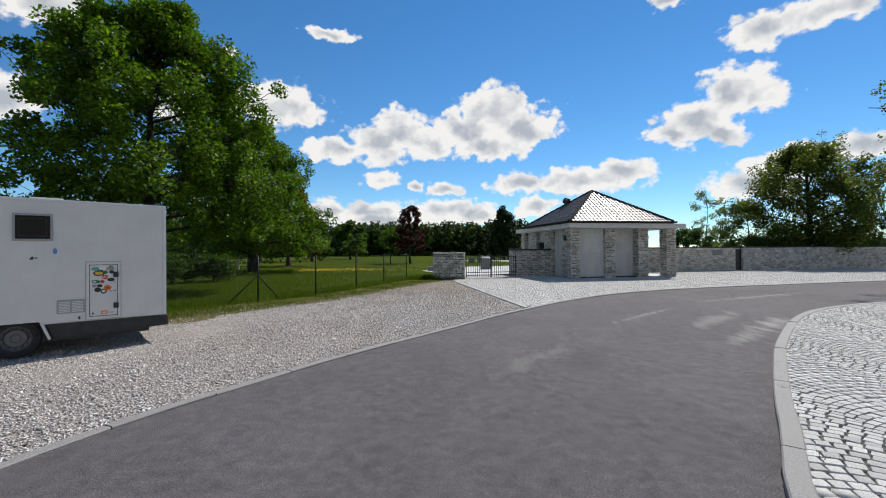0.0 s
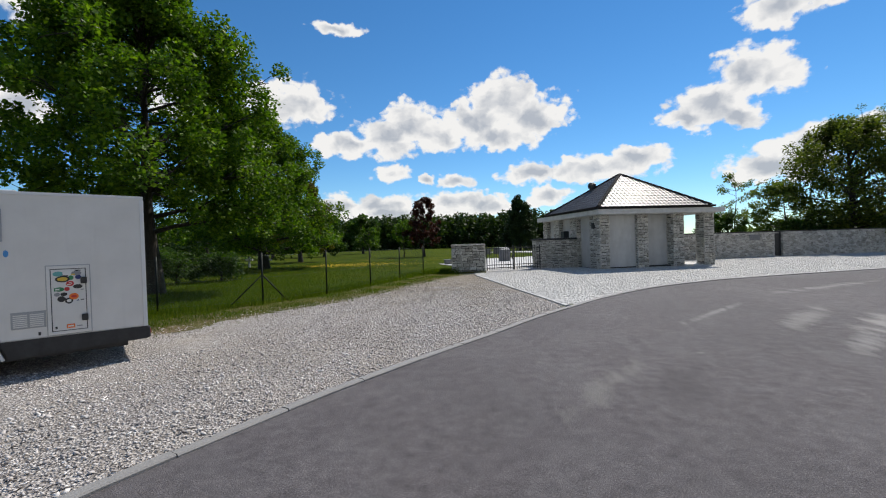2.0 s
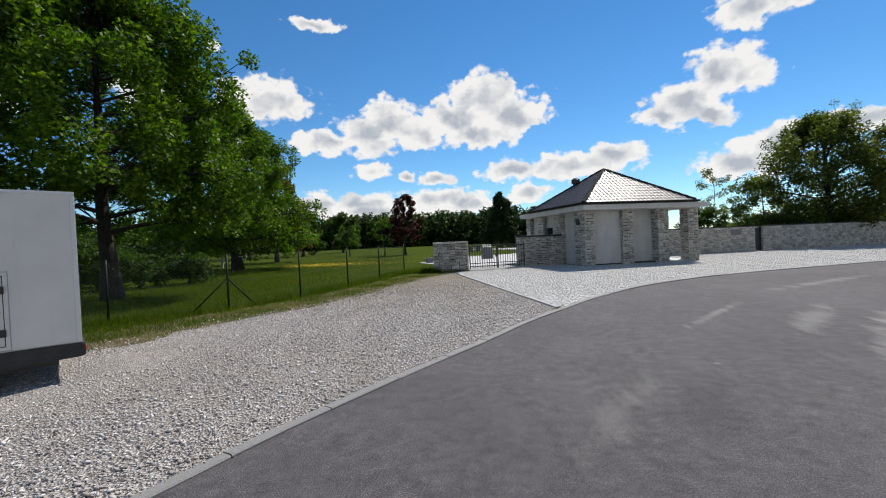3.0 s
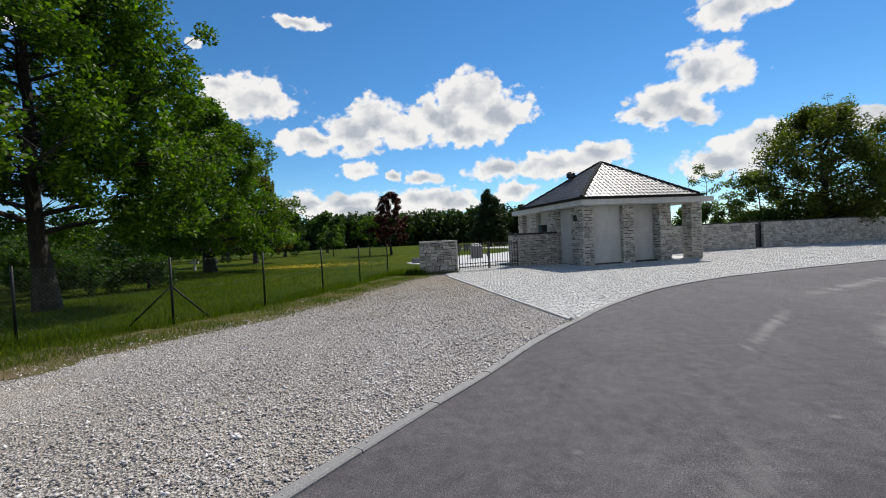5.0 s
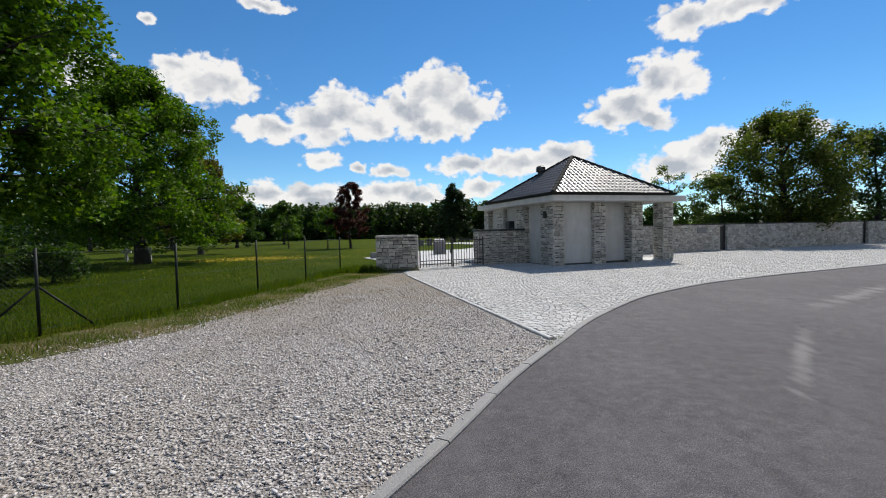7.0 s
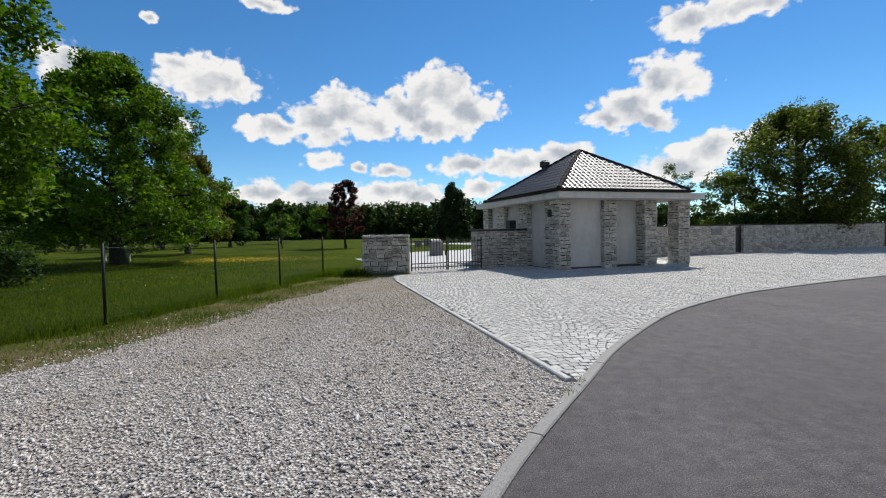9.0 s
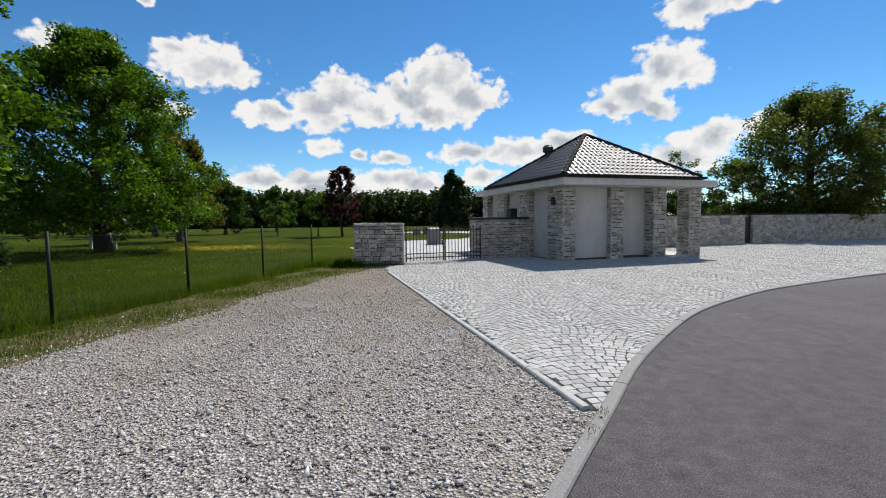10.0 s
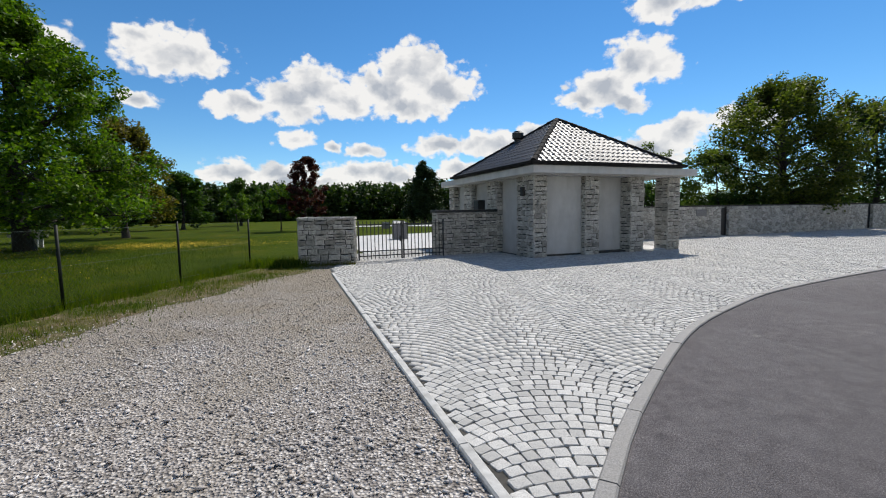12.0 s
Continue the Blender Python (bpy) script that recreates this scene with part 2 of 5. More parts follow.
def make_materials():
    out = {}
    k = Mat("asphalt", 0.85, 0.0, 0.25).world()
    wear = k.ramp(k.noise(0.9, 6, 0.66, k.stretch(1.0, 0.55, 1, 32), 1.2), [(0.45, g(0)), (0.7, g(1))])
    blot = k.ramp(k.noise(0.3, 5, 0.6), [(0.35, g(0)), (0.65, g(1))])
    grain = k.ramp(k.noise(95, 4, 0.85), [(0.36, (0.036, 0.030, 0.032)), (0.5, (0.099, 0.090, 0.092)), (0.64, (0.265, 0.25, 0.248))])
    mott = k.ramp(k.noise(7, 6, 0.75), [(0.3, (0.55, 0.53, 0.54)), (0.7, (1.3, 1.27, 1.27))])
    grain = k.mix(1.0, grain, mott, "MULTIPLY")
    c = k.mix(k.math("MULTIPLY", blot, 0.45), grain, (0.064, 0.0585, 0.0605))
    c = k.mix(k.math("MULTIPLY", wear, 0.26), c, (0.165, 0.158, 0.157))
    rag = k.noise(3.2, 7, 0.7, k.stretch(1.0, 0.25, 1, 35), 0.4)
    # scuffed pale patches and one darker one: centre, half length, half width, turn
    for x, y, a, b, turn, amount, tone in PATCHES:
        m = k.n("ShaderNodeMapping")
        m.vector_type = "TEXTURE"
        m.inputs["Location"].default_value, m.inputs["Rotation"].default_value, m.inputs["Scale"].default_value = (x, y, 0), (0, 0, radians(turn)), (a, b, 1)
        k.link(k.co, m.inputs["Vector"])
        ln = k.n("ShaderNodeVectorMath", "LENGTH")
        k.link(m.outputs[0], ln.inputs[0])
        f = k.math("SUBTRACT", k.math("MULTIPLY_ADD", rag, 4.2), ln.outputs["Value"])
        f = k.ramp(k.math("ADD", f, -1.5), [(0.0, g(0)), (0.9, g(amount))])
        c = k.mix(f, c, k.mix(0.7, grain, tone))
    spots = k.ramp(k.math("ADD", k.voronoi(0.9), k.math("MULTIPLY", k.noise(14, 3), 0.06)), [(0.055, g(0.55)), (0.085, g(0))])
    c = k.mix(spots, c, (0.24, 0.23, 0.21))
    k.color(c)
    out["asphalt"] = k.bump(k.noise(110, 3, 0.8), 0.9, 0.008).m

    k = Mat("gravel_bed", 0.9).world()
    cell = k.voronoi(46, out="Color")
    dist = k.voronoi(46)
    c = k.ramp(cell, [(0.15, (0.15, 0.13, 0.118)), (0.5, (0.37, 0.335, 0.31)), (0.85, (0.70, 0.66, 0.62))])
    c = k.mix(k.ramp(dist, [(0.4, g(0)), (0.85, g(0.8))]), c, (0.13, 0.115, 0.095))
    c = k.mix(k.ramp(k.noise(0.5, 5, 0.6, k.stretch(1, 0.35, 1, 25)), [(0.42, g(0)), (0.68, g(0.65))]), c, (0.36, 0.31, 0.25))
    soil = k.n("ShaderNodeSeparateXYZ")
    k.link(k.co, soil.inputs[0])
    far = k.math("ADD", k.math("MULTIPLY", soil.outputs[1], 0.055), k.math("ADD", k.noise(0.8, 6, 0.65), -1.0))
    c = k.mix(k.ramp(far, [(0.14, g(0)), (0.55, g(0.85))]), c, (0.235, 0.195, 0.14))
    k.color(c)
    out["gravel"] = k.bump(dist, 1.0, 0.025).m

    k = Mat("gravel_stone", 0.85)
    r = k.random(True)
    c = k.ramp(r, [(0.0, (0.20, 0.18, 0.172)), (0.25, (0.525, 0.475, 0.445)), (0.62, (0.73, 0.675, 0.635)), (0.9, (0.86, 0.83, 0.79)), (1.0, (0.44, 0.35, 0.28))])
    c = k.mix(k.ramp(k.noise(60, 3), [(0.4, g(0)), (0.7, g(0.4))]), c, (0.28, 0.26, 0.24))
    k.world()
    c = k.mix(k.ramp(k.noise(0.9, 6, 0.65, k.stretch(1.2, 0.35, 1, 25), 0.5), [(0.42, g(0)), (0.68, g(0.62))]), c, (0.27, 0.24, 0.215))
    soil = k.n("ShaderNodeSeparateXYZ")
    k.link(k.co, soil.inputs[0])
    far = k.math("ADD", k.math("MULTIPLY", soil.outputs[1], 0.055), k.math("ADD", k.noise(0.8, 6, 0.65), -1.0))
    c = k.mix(k.ramp(far, [(0.14, g(0)), (0.55, g(0.7))]), c, (0.27, 0.225, 0.165))
    k.color(c)
    out["pebble"] = k.m

    k = Mat("dry_verge", 1.0, 0.0, 0.05).world()
    c = k.ramp(k.noise(7, 6, 0.7), [(0.25, (0.075, 0.058, 0.032)), (0.5, (0.16, 0.125, 0.075)), (0.75, (0.26, 0.215, 0.15))])
    c = k.mix(k.ramp(k.noise(1.3, 5), [(0.40, g(0)), (0.6, g(0.85))]), c, (0.055, 0.075, 0.012))
    k.color(c)
    out["verge"] = k.bump(k.noise(40, 5), 0.9, 0.03).m

    k = Mat("meadow", 1.0, 0.0, 0.03).world()
    c = k.ramp(k.noise(0.28, 6, 0.65), [(0.3, (0.032, 0.052, 0.003)), (0.5, (0.058, 0.080, 0.004)), (0.7, (0.115, 0.108, 0.008))])
    c = k.mix(k.ramp(k.noise(14, 5, 0.75), [(0.35, g(0)), (0.75, g(0.7))]), c, (0.035, 0.065, 0.01))
    k.color(c)
    out["meadow"] = k.bump(k.noise(25, 6, 0.8), 1.0, 0.06).m

    for name, cols in (("blade", [(0.0, (0.030, 0.055, 0.003)), (0.6, (0.058, 0.088, 0.005)), (1.0, (0.115, 0.12, 0.012))]),
                       ("straw", [(0.0, (0.10, 0.085, 0.035)), (0.6, (0.17, 0.14, 0.065)), (1.0, (0.09, 0.105, 0.025))])):
        out[name] = leaf_material(name, cols)
    out["petal"] = Mat("dandelion_petal", 0.8).color((0.75, 0.52, 0.02)).m

    k = Mat("bark", 0.95)
    c = k.ramp(k.noise(5, 6, 0.7, k.stretch(4, 4, 0.7)), [(0.3, (0.012, 0.010, 0.008)), (0.7, (0.05, 0.042, 0.032))])
    k.color(c)
    out["bark"] = k.bump(k.noise(12, 5, 0.7, k.stretch(4, 4, 0.6)), 1.0, 0.04).m

    k = Mat("kerb_granite", 0.75).world()
    c = k.ramp(k.noise(90, 4, 0.75), [(0.3, (0.14, 0.135, 0.128)), (0.6, (0.27, 0.26, 0.248)), (0.8, (0.40, 0.39, 0.37))])
    c = k.mix(k.ramp(k.noise(1.7, 5), [(0.45, g(0)), (0.75, g(0.6))]), c, (0.26, 0.245, 0.22))
    k.color(c)
    out["kerb"] = k.bump(k.noise(70, 4), 0.4, 0.008).m

    k = Mat("joint_sand", 0.95).world()
    k.color(k.ramp(k.noise(20, 5), [(0.3, (0.028, 0.026, 0.022)), (0.7, (0.075, 0.069, 0.058))]))
    out["sand"] = k.m
    k = Mat("dry_joint_sand", 0.95).world()
    k.color(k.ramp(k.noise(20, 5), [(0.3, (0.05, 0.046, 0.038)), (0.7, (0.125, 0.115, 0.098))]))
    out["dry_sand"] = k.m

    k = Mat("far_paving", 0.75).world()
    k.color(k.ramp(k.voronoi(9, out="Color"), [(0.0, (0.38, 0.375, 0.36)), (1.0, (0.58, 0.57, 0.55))]))
    out["paving"] = k.bump(k.voronoi(9), 0.5, 0.02).m

    k = Mat("mortar", 0.95).world()
    k.color(k.ramp(k.noise(12, 5), [(0.3, (0.03, 0.028, 0.024)), (0.7, (0.085, 0.079, 0.068))]))
    out["mortar"] = k.bump(k.noise(60, 4), 0.6, 0.01).m

    k = Mat("render_plaster", 0.9)
    c = k.ramp(k.noise(1.4, 6, 0.6), [(0.3, (0.46, 0.45, 0.43)), (0.7, (0.58, 0.57, 0.545))])
    c = k.mix(k.ramp(k.noise(3.0, 5, 0.6, k.stretch(1, 1, 0.25)), [(0.45, g(0)), (0.75, g(0.55))]), c, (0.36, 0.345, 0.31))
    k.color(c)
    out["plaster"] = k.bump(k.noise(140, 4), 0.4, 0.004).m

    k = Mat("concrete_slab", 0.88)
    c = k.ramp(k.noise(2.5, 6, 0.6, k.stretch(1, 1, 0.4)), [(0.3, (0.50, 0.49, 0.47)), (0.7, (0.64, 0.63, 0.61))])
    k.color(c)
    out["concrete"] = k.bump(k.noise(50, 4), 0.3, 0.006).m

    k = Mat("roof_tile", 0.38, 0.0, 0.5)
    r = k.random(False)
    c = k.ramp(r, [(0.0, (0.065, 0.060, 0.058)), (1.0, (0.115, 0.108, 0.103))])
    c = k.mix(k.ramp(k.noise(6, 5), [(0.45, g(0)), (0.75, g(0.5))]), c, (0.17, 0.165, 0.15))
    k.color(c)
    out["tile"] = k.bump(k.noise(35, 4), 0.25, 0.006).m

    k = Mat("dark_hip_tile", 0.9, 0.0, 0.1)
    k.color(k.ramp(k.noise(9, 5), [(0.3, (0.014, 0.013, 0.013)), (0.7, (0.032, 0.031, 0.03))]))
    out["hip"] = k.m
    k = Mat("black_paint", 0.45)
    k.color(k.ramp(k.noise(18, 4), [(0.3, (0.012, 0.012, 0.013)), (0.7, (0.03, 0.03, 0.03))]))
    out["black"] = k.m
    k = Mat("green_post_paint", 0.6, 0.0, 0.2)
    k.color(k.ramp(k.noise(18, 4), [(0.3, (0.006, 0.009, 0.007)), (0.7, (0.014, 0.018, 0.014))]))
    out["post"] = k.m
    k = Mat("wire", 0.5, 0.6)
    k.color((0.05, 0.07, 0.05))
    out["wire"] = k.m

    k = Mat("polished_granite", 0.35)
    k.color(k.ramp(k.noise(80, 4, 0.8), [(0.35, (0.10, 0.10, 0.105)), (0.65, (0.24, 0.235, 0.235))]))
    out["granite"] = k.m
    k = Mat("pale_stone", 0.85)
    k.color(k.ramp(k.noise(8, 5), [(0.3, (0.36, 0.35, 0.33)), (0.7, (0.58, 0.57, 0.54))]))
    out["pale"] = k.bump(k.noise(40, 4), 0.4, 0.01).m

    k = Mat("van_white", 0.38, 0.0, 0.4)
    c = k.ramp(k.noise(1.8, 5), [(0.35, (0.62, 0.605, 0.575)), (0.7, (0.69, 0.675, 0.645))])
    c = k.mix(k.ramp(k.noise(3.0, 5, 0.65, k.stretch(3, 3, 0.3)), [(0.55, g(0)), (0.85, g(0.25))]), c, (0.5, 0.49, 0.46))
    k.color(c)
    out["van"] = k.m
    out["van_trim"] = Mat("van_trim_aluminium", 0.4, 0.3).color((0.62, 0.63, 0.64)).m
    k = Mat("van_skirt", 0.6)
    k.color(k.ramp(k.noise(6, 5), [(0.3, (0.012, 0.012, 0.013)), (0.7, (0.03, 0.03, 0.031))]))
    out["skirt"] = k.m
    k = Mat("rubber", 0.85)
    k.color(k.ramp(k.noise(20, 4), [(0.3, (0.012, 0.012, 0.012)), (0.7, (0.035, 0.034, 0.033))]))
    out["rubber"] = k.m
    out["rim"] = Mat("steel_rim", 0.5, 0.6).color((0.13, 0.13, 0.135)).m
    out["glass"] = Mat("tinted_window", 0.08, 0.0, 0.15).color((0.006, 0.007, 0.007)).m
    out["seal"] = Mat("window_frame_grey", 0.5).color((0.33, 0.34, 0.34)).m
    for name, c in (("orange", (0.75, 0.17, 0.02)), ("blue", (0.05, 0.25, 0.55)), ("red", (0.5, 0.03, 0.03)), ("green", (0.03, 0.20, 0.08)),
                    ("navy", (0.02, 0.03, 0.14)), ("yellow", (0.65, 0.42, 0.05)), ("dark", (0.02, 0.02, 0.02)), ("light", (0.7, 0.7, 0.66)),
                    ("teal", (0.12, 0.36, 0.34)), ("grey", (0.25, 0.25, 0.26))):
        out["s_" + name] = Mat("sticker_" + name, 0.5).color(c).m
    return out


def leaf_material(name, cols, glow=0.5):
    k = Mat(name, 0.55, 0.0, 0.2)
    c = k.ramp(k.random(True), cols)
    k.color(c)
    tr = k.n("ShaderNodeBsdfTranslucent")
    warm = k.mix(1.0, c, (1.45, 1.75, 0.5), "MULTIPLY")
    k.link(warm, tr.inputs["Color"])
    mixer = k.n("ShaderNodeMixShader")
    mixer.inputs[0].default_value = glow
    k.link(k.bsdf.outputs[0], mixer.inputs[1])
    k.link(tr.outputs[0], mixer.inputs[2])
    k.link(mixer.outputs[0], k.nt.nodes["Material Output"].inputs[0])
    return k.m


M = make_materials()
LEAF_OAK = leaf_material("leaf_oak", [(0.0, (0.030, 0.068, 0.006)), (0.6, (0.070, 0.132, 0.009)), (1.0, (0.155, 0.225, 0.017))], 0.38)
LEAF_DARK = leaf_material("leaf_dark", [(0.0, (0.022, 0.046, 0.009)), (0.6, (0.038, 0.075, 0.013)), (1.0, (0.07, 0.11, 0.02))], 0.4)
LEAF_BROWN = leaf_material("leaf_young_brown", [(0.0, (0.05, 0.05, 0.012)), (0.5, (0.10, 0.09, 0.02)), (1.0, (0.15, 0.11, 0.03))])
LEAF_RED = leaf_material("leaf_copper", [(0.0, (0.02, 0.006, 0.007)), (0.6, (0.05, 0.012, 0.012)), (1.0, (0.09, 0.022, 0.018))], 0.35)
LEAF_CONIFER = leaf_material("leaf_conifer", [(0.0, (0.012, 0.025, 0.008)), (0.6, (0.022, 0.042, 0.013)), (1.0, (0.04, 0.06, 0.018))], 0.2)
LEAF_WALL = leaf_material("leaf_sunlit_oak", [(0.0, (0.040, 0.054, 0.010)), (0.5, (0.068, 0.088, 0.016)), (1.0, (0.135, 0.140, 0.032))], 0.45)
LEAF_WOODS = leaf_material("leaf_far_woods", [(0.0, (0.014, 0.028, 0.008)), (0.6, (0.027, 0.050, 0.012)), (1.0, (0.055, 0.085, 0.016))], 0.3)
LEAF_BIRCH = leaf_material("leaf_birch", [(0.0, (0.06, 0.085, 0.025)), (0.6, (0.09, 0.12, 0.035)), (1.0, (0.13, 0.15, 0.05))])


# ---- mesh helpers ----
def thing(name, m, label, category, group="", kind=""):
    ob = new(name)
    ob.empty_display_size = 0.1
    ob.matrix_basis = m
    return tagged(ob, label, category, group, kind)


def mesh_object(name, verts, faces, material, parent=None, label="", smooth=False):
    me = bpy.data.meshes.new(name)
    me.from_pydata(verts, [], faces)
    me.materials.append(material)
    if smooth:
        me.shade_smooth()
    ob = new(name, me)
    if parent:
        ob.parent = parent
    if label:
        ob["label"] = label
    return ob


def quads_object(name, verts, n_corners, material, parent=None, label=""):
    """Many separate little faces of n corners each, out of an array (count * n, 3)."""
    verts = np.asarray(verts, dtype=np.float32)
    count = len(verts) // n_corners
    me = bpy.data.meshes.new(name)
    me.vertices.add(len(verts))
    me.vertices.foreach_set("co", verts.ravel())
    me.loops.add(len(verts))
    me.loops.foreach_set("vertex_index", np.arange(len(verts), dtype=np.int32))
    me.polygons.add(count)
    me.polygons.foreach_set("loop_start", np.arange(0, len(verts), n_corners, dtype=np.int32))
    me.update(calc_edges=True)
    me.materials.append(material)
    ob = new(name, me)
    if parent:
        ob.parent = parent
    if label:
        ob["label"] = label
    return ob


def indexed_object(name, verts, faces, material, parent=None, smooth=False):
    """A mesh of quads out of arrays."""
    verts, faces = np.asarray(verts, np.float32), np.asarray(faces, np.int32)
    me = bpy.data.meshes.new(name)
    me.vertices.add(len(verts))
    me.vertices.foreach_set("co", verts.ravel())
    me.loops.add(faces.size)
    me.loops.foreach_set("vertex_index", faces.ravel())
    me.polygons.add(len(faces))
    me.polygons.foreach_set("loop_start", np.arange(0, faces.size, faces.shape[1], dtype=np.int32))
    me.update(calc_edges=True)
    me.materials.append(material)
    if smooth:
        me.shade_smooth()
    ob = new(name, me)
    if parent:
        ob.parent = parent
    return ob


def part(name, bm, material, parent=None, label="", smooth=False):
    me = bpy.data.meshes.new(name)
    bmesh.ops.recalc_face_normals(bm, faces=bm.faces)
    bm.to_mesh(me)
    bm.free()
    me.materials.append(material)
    if smooth:
        me.shade_smooth()
    ob = new(name, me)
    if parent:
        ob.parent = parent
    if label:
        ob["label"] = label
    return ob


def box(bm, x0, x1, y0, y1, z0, z1, bevel=0.0, m=None):
    vs = bmesh.ops.create_cube(bm, size=1)["verts"]
    t = Matrix.Translation(((x0 + x1) / 2, (y0 + y1) / 2, (z0 + z1) / 2)) @ Matrix.Diagonal((x1 - x0, y1 - y0, z1 - z0, 1))
    bmesh.ops.transform(bm, matrix=(m @ t) if m else t, verts=vs)
    if bevel:
        edges = list({e for v in vs for e in v.link_edges})
        bmesh.ops.bevel(bm, geom=edges, offset=bevel, segments=2, affect="EDGES", profile=0.6)
    return bm


def box_part(name, dims, material, parent=None, label="", bevel=0.0, m=None):
    return part(name, box(bmesh.new(), *dims, bevel, m), material, parent, label)


def tube_arrays(points, radii, sides=6):
    """Vertices and quads of a tapered tube along points."""
    pts = [Vector(p) for p in points]
    vs, fs = [], []
    for i, (p, r) in enumerate(zip(pts, radii)):
        d = (pts[min(i + 1, len(pts) - 1)] - pts[max(i - 1, 0)]).normalized()
        a = d.orthogonal().normalized() if abs(d.z) > 0.9 else d.cross(Vector((0, 0, 1))).normalized()
        b = d.cross(a)
        for k in range(sides):
            w = 2 * math.pi * k / sides
            vs.append(p + (a * math.cos(w) + b * math.sin(w)) * r)
    for i in range(len(pts) - 1):
        for k in range(sides):
            k2 = (k + 1) % sides
            fs.append((i * sides + k, i * sides + k2, (i + 1) * sides + k2, (i + 1) * sides + k))
    return vs, fs


def tubes_object(name, tubes, material, parent=None, label="", sides=6, caps=False):
    vs, fs = [], []
    for pts, radii in tubes:
        v, f = tube_arrays(pts, radii, sides)
        o = len(vs)
        vs += v
        fs += [tuple(i + o for i in q) for q in f]
        if caps:
            fs.append(tuple(o + i for i in reversed(range(sides))))
            fs.append(tuple(o + len(v) - sides + i for i in range(sides)))
    return mesh_object(name, vs, fs, material, parent, label, smooth=True)


def inside(poly, xs, ys):
    """Which points lie inside the polygon."""
    res = np.zeros(len(xs), bool)
    n = len(poly)
    for i in range(n):
        (x0, y0), (x1, y1) = poly[i], poly[(i + 1) % n]
        if y0 == y1:
            continue
        hit = ((y0 > ys) != (y1 > ys)) & (xs < (x1 - x0) * (ys - y0) / (y1 - y0) + x0)
        res ^= hit
    return res


def smooth_line(pts, step=0.5):
    """A polyline through pts, rounded (Catmull-Rom), with points about a step apart."""
    p = [Vector((*q, 0)) for q in pts]
    p = [p[0] * 2 - p[1]] + p + [p[-1] * 2 - p[-2]]
    out = []
    for i in range(1, len(p) - 2):
        a, b, c, d = p[i - 1:i + 3]
        n = max(1, int((c - b).length / step))
        for k in range(n):
            t = k / n
            v = 0.5 * (2 * b + (c - a) * t + (2 * a - 5 * b + 4 * c - d) * t * t + (3 * b - a - 3 * c + d) * t ** 3)
            out.append((v.x, v.y))
    out.append((p[-2].x, p[-2].y))
    return out


def offset_line(line, d):
    """The line moved d to its right."""
    out = []
    for i, (x, y) in enumerate(line):
        x0, y0 = line[max(i - 1, 0)]
        x1, y1 = line[min(i + 1, len(line) - 1)]
        l = math.hypot(x1 - x0, y1 - y0)
        out.append((x + (y1 - y0) / l * d, y - (x1 - x0) / l * d))
    return out


def sheet(name, outline, z, material, label, category, cut=0.0):
    """A flat piece of ground with that outline, laid on the lie of the land; cut: the size of its facets."""
    bm = bmesh.new()
    face = bm.faces.new([bm.verts.new((x, y, 0)) for x, y in outline])
    bm.normal_update()
    if face.normal.z < 0:
        face.normal_flip()
    bmesh.ops.triangulate(bm, faces=bm.faces[:])
    if cut:
        xs, ys = [p[0] for p in outline], [p[1] for p in outline]
        for lo, hi, nrm in ((min(xs), max(xs), (1, 0, 0)), (min(ys), max(ys), (0, 1, 0))):
            c = lo + cut
            while c < hi:
                bmesh.ops.bisect_plane(bm, geom=bm.verts[:] + bm.edges[:] + bm.faces[:], plane_co=Vector(nrm) * c, plane_no=nrm)
                c += cut
    for v in bm.verts:
        v.co.z = z + float(height(v.co.x, v.co.y))
    ob = part(name, bm, material)
    return tagged(ob, label, category, kind="structure")


# ---- ground, road, gravel, kerbs ----
KERB = smooth_line([(-4.6, -9.0), (-3.5, -2.0), (-2.79, 2.39), (-1.86, 4.70), (-1.10, 6.12), (-0.38, 7.32), (0.33, 8.44), (1.06, 9.70), (2.07, 11.15),
                    (3.05, 12.50), (4.80, 14.40), (6.35, 15.60), (8.25, 16.75), (11.9, 18.3), (17.7, 20.45), (27, 23.6), (45, 29.0)], 0.25)
KERB = offset_line(KERB, 0.06)
ISLAND = smooth_line([(0.9, -9.0), (1.2, -3.0), (1.75, 0.4), (2.57, 2.28), (3.05, 3.05), (3.58, 3.95), (4.47, 5.35), (5.45, 6.79), (7.40, 9.25), (9.20, 10.85),
                      (11.8, 12.2), (16.0, 13.6), (27, 16.6), (45, 21.0)], 0.25)
EDGING = ((2.02, 11.20), (-0.50, 21.75))
U, V = Vector((math.cos(radians(15.6)), math.sin(radians(15.6)), 0)), Vector((-math.sin(radians(15.6)), math.cos(radians(15.6)), 0))
HOUSE = Vector((5.542, 22.554, 0))


def at(u, v, z=0.0):
    """A place in the gatehouse's own directions."""
    return HOUSE + U * u + V * v + Vector((0, 0, z))


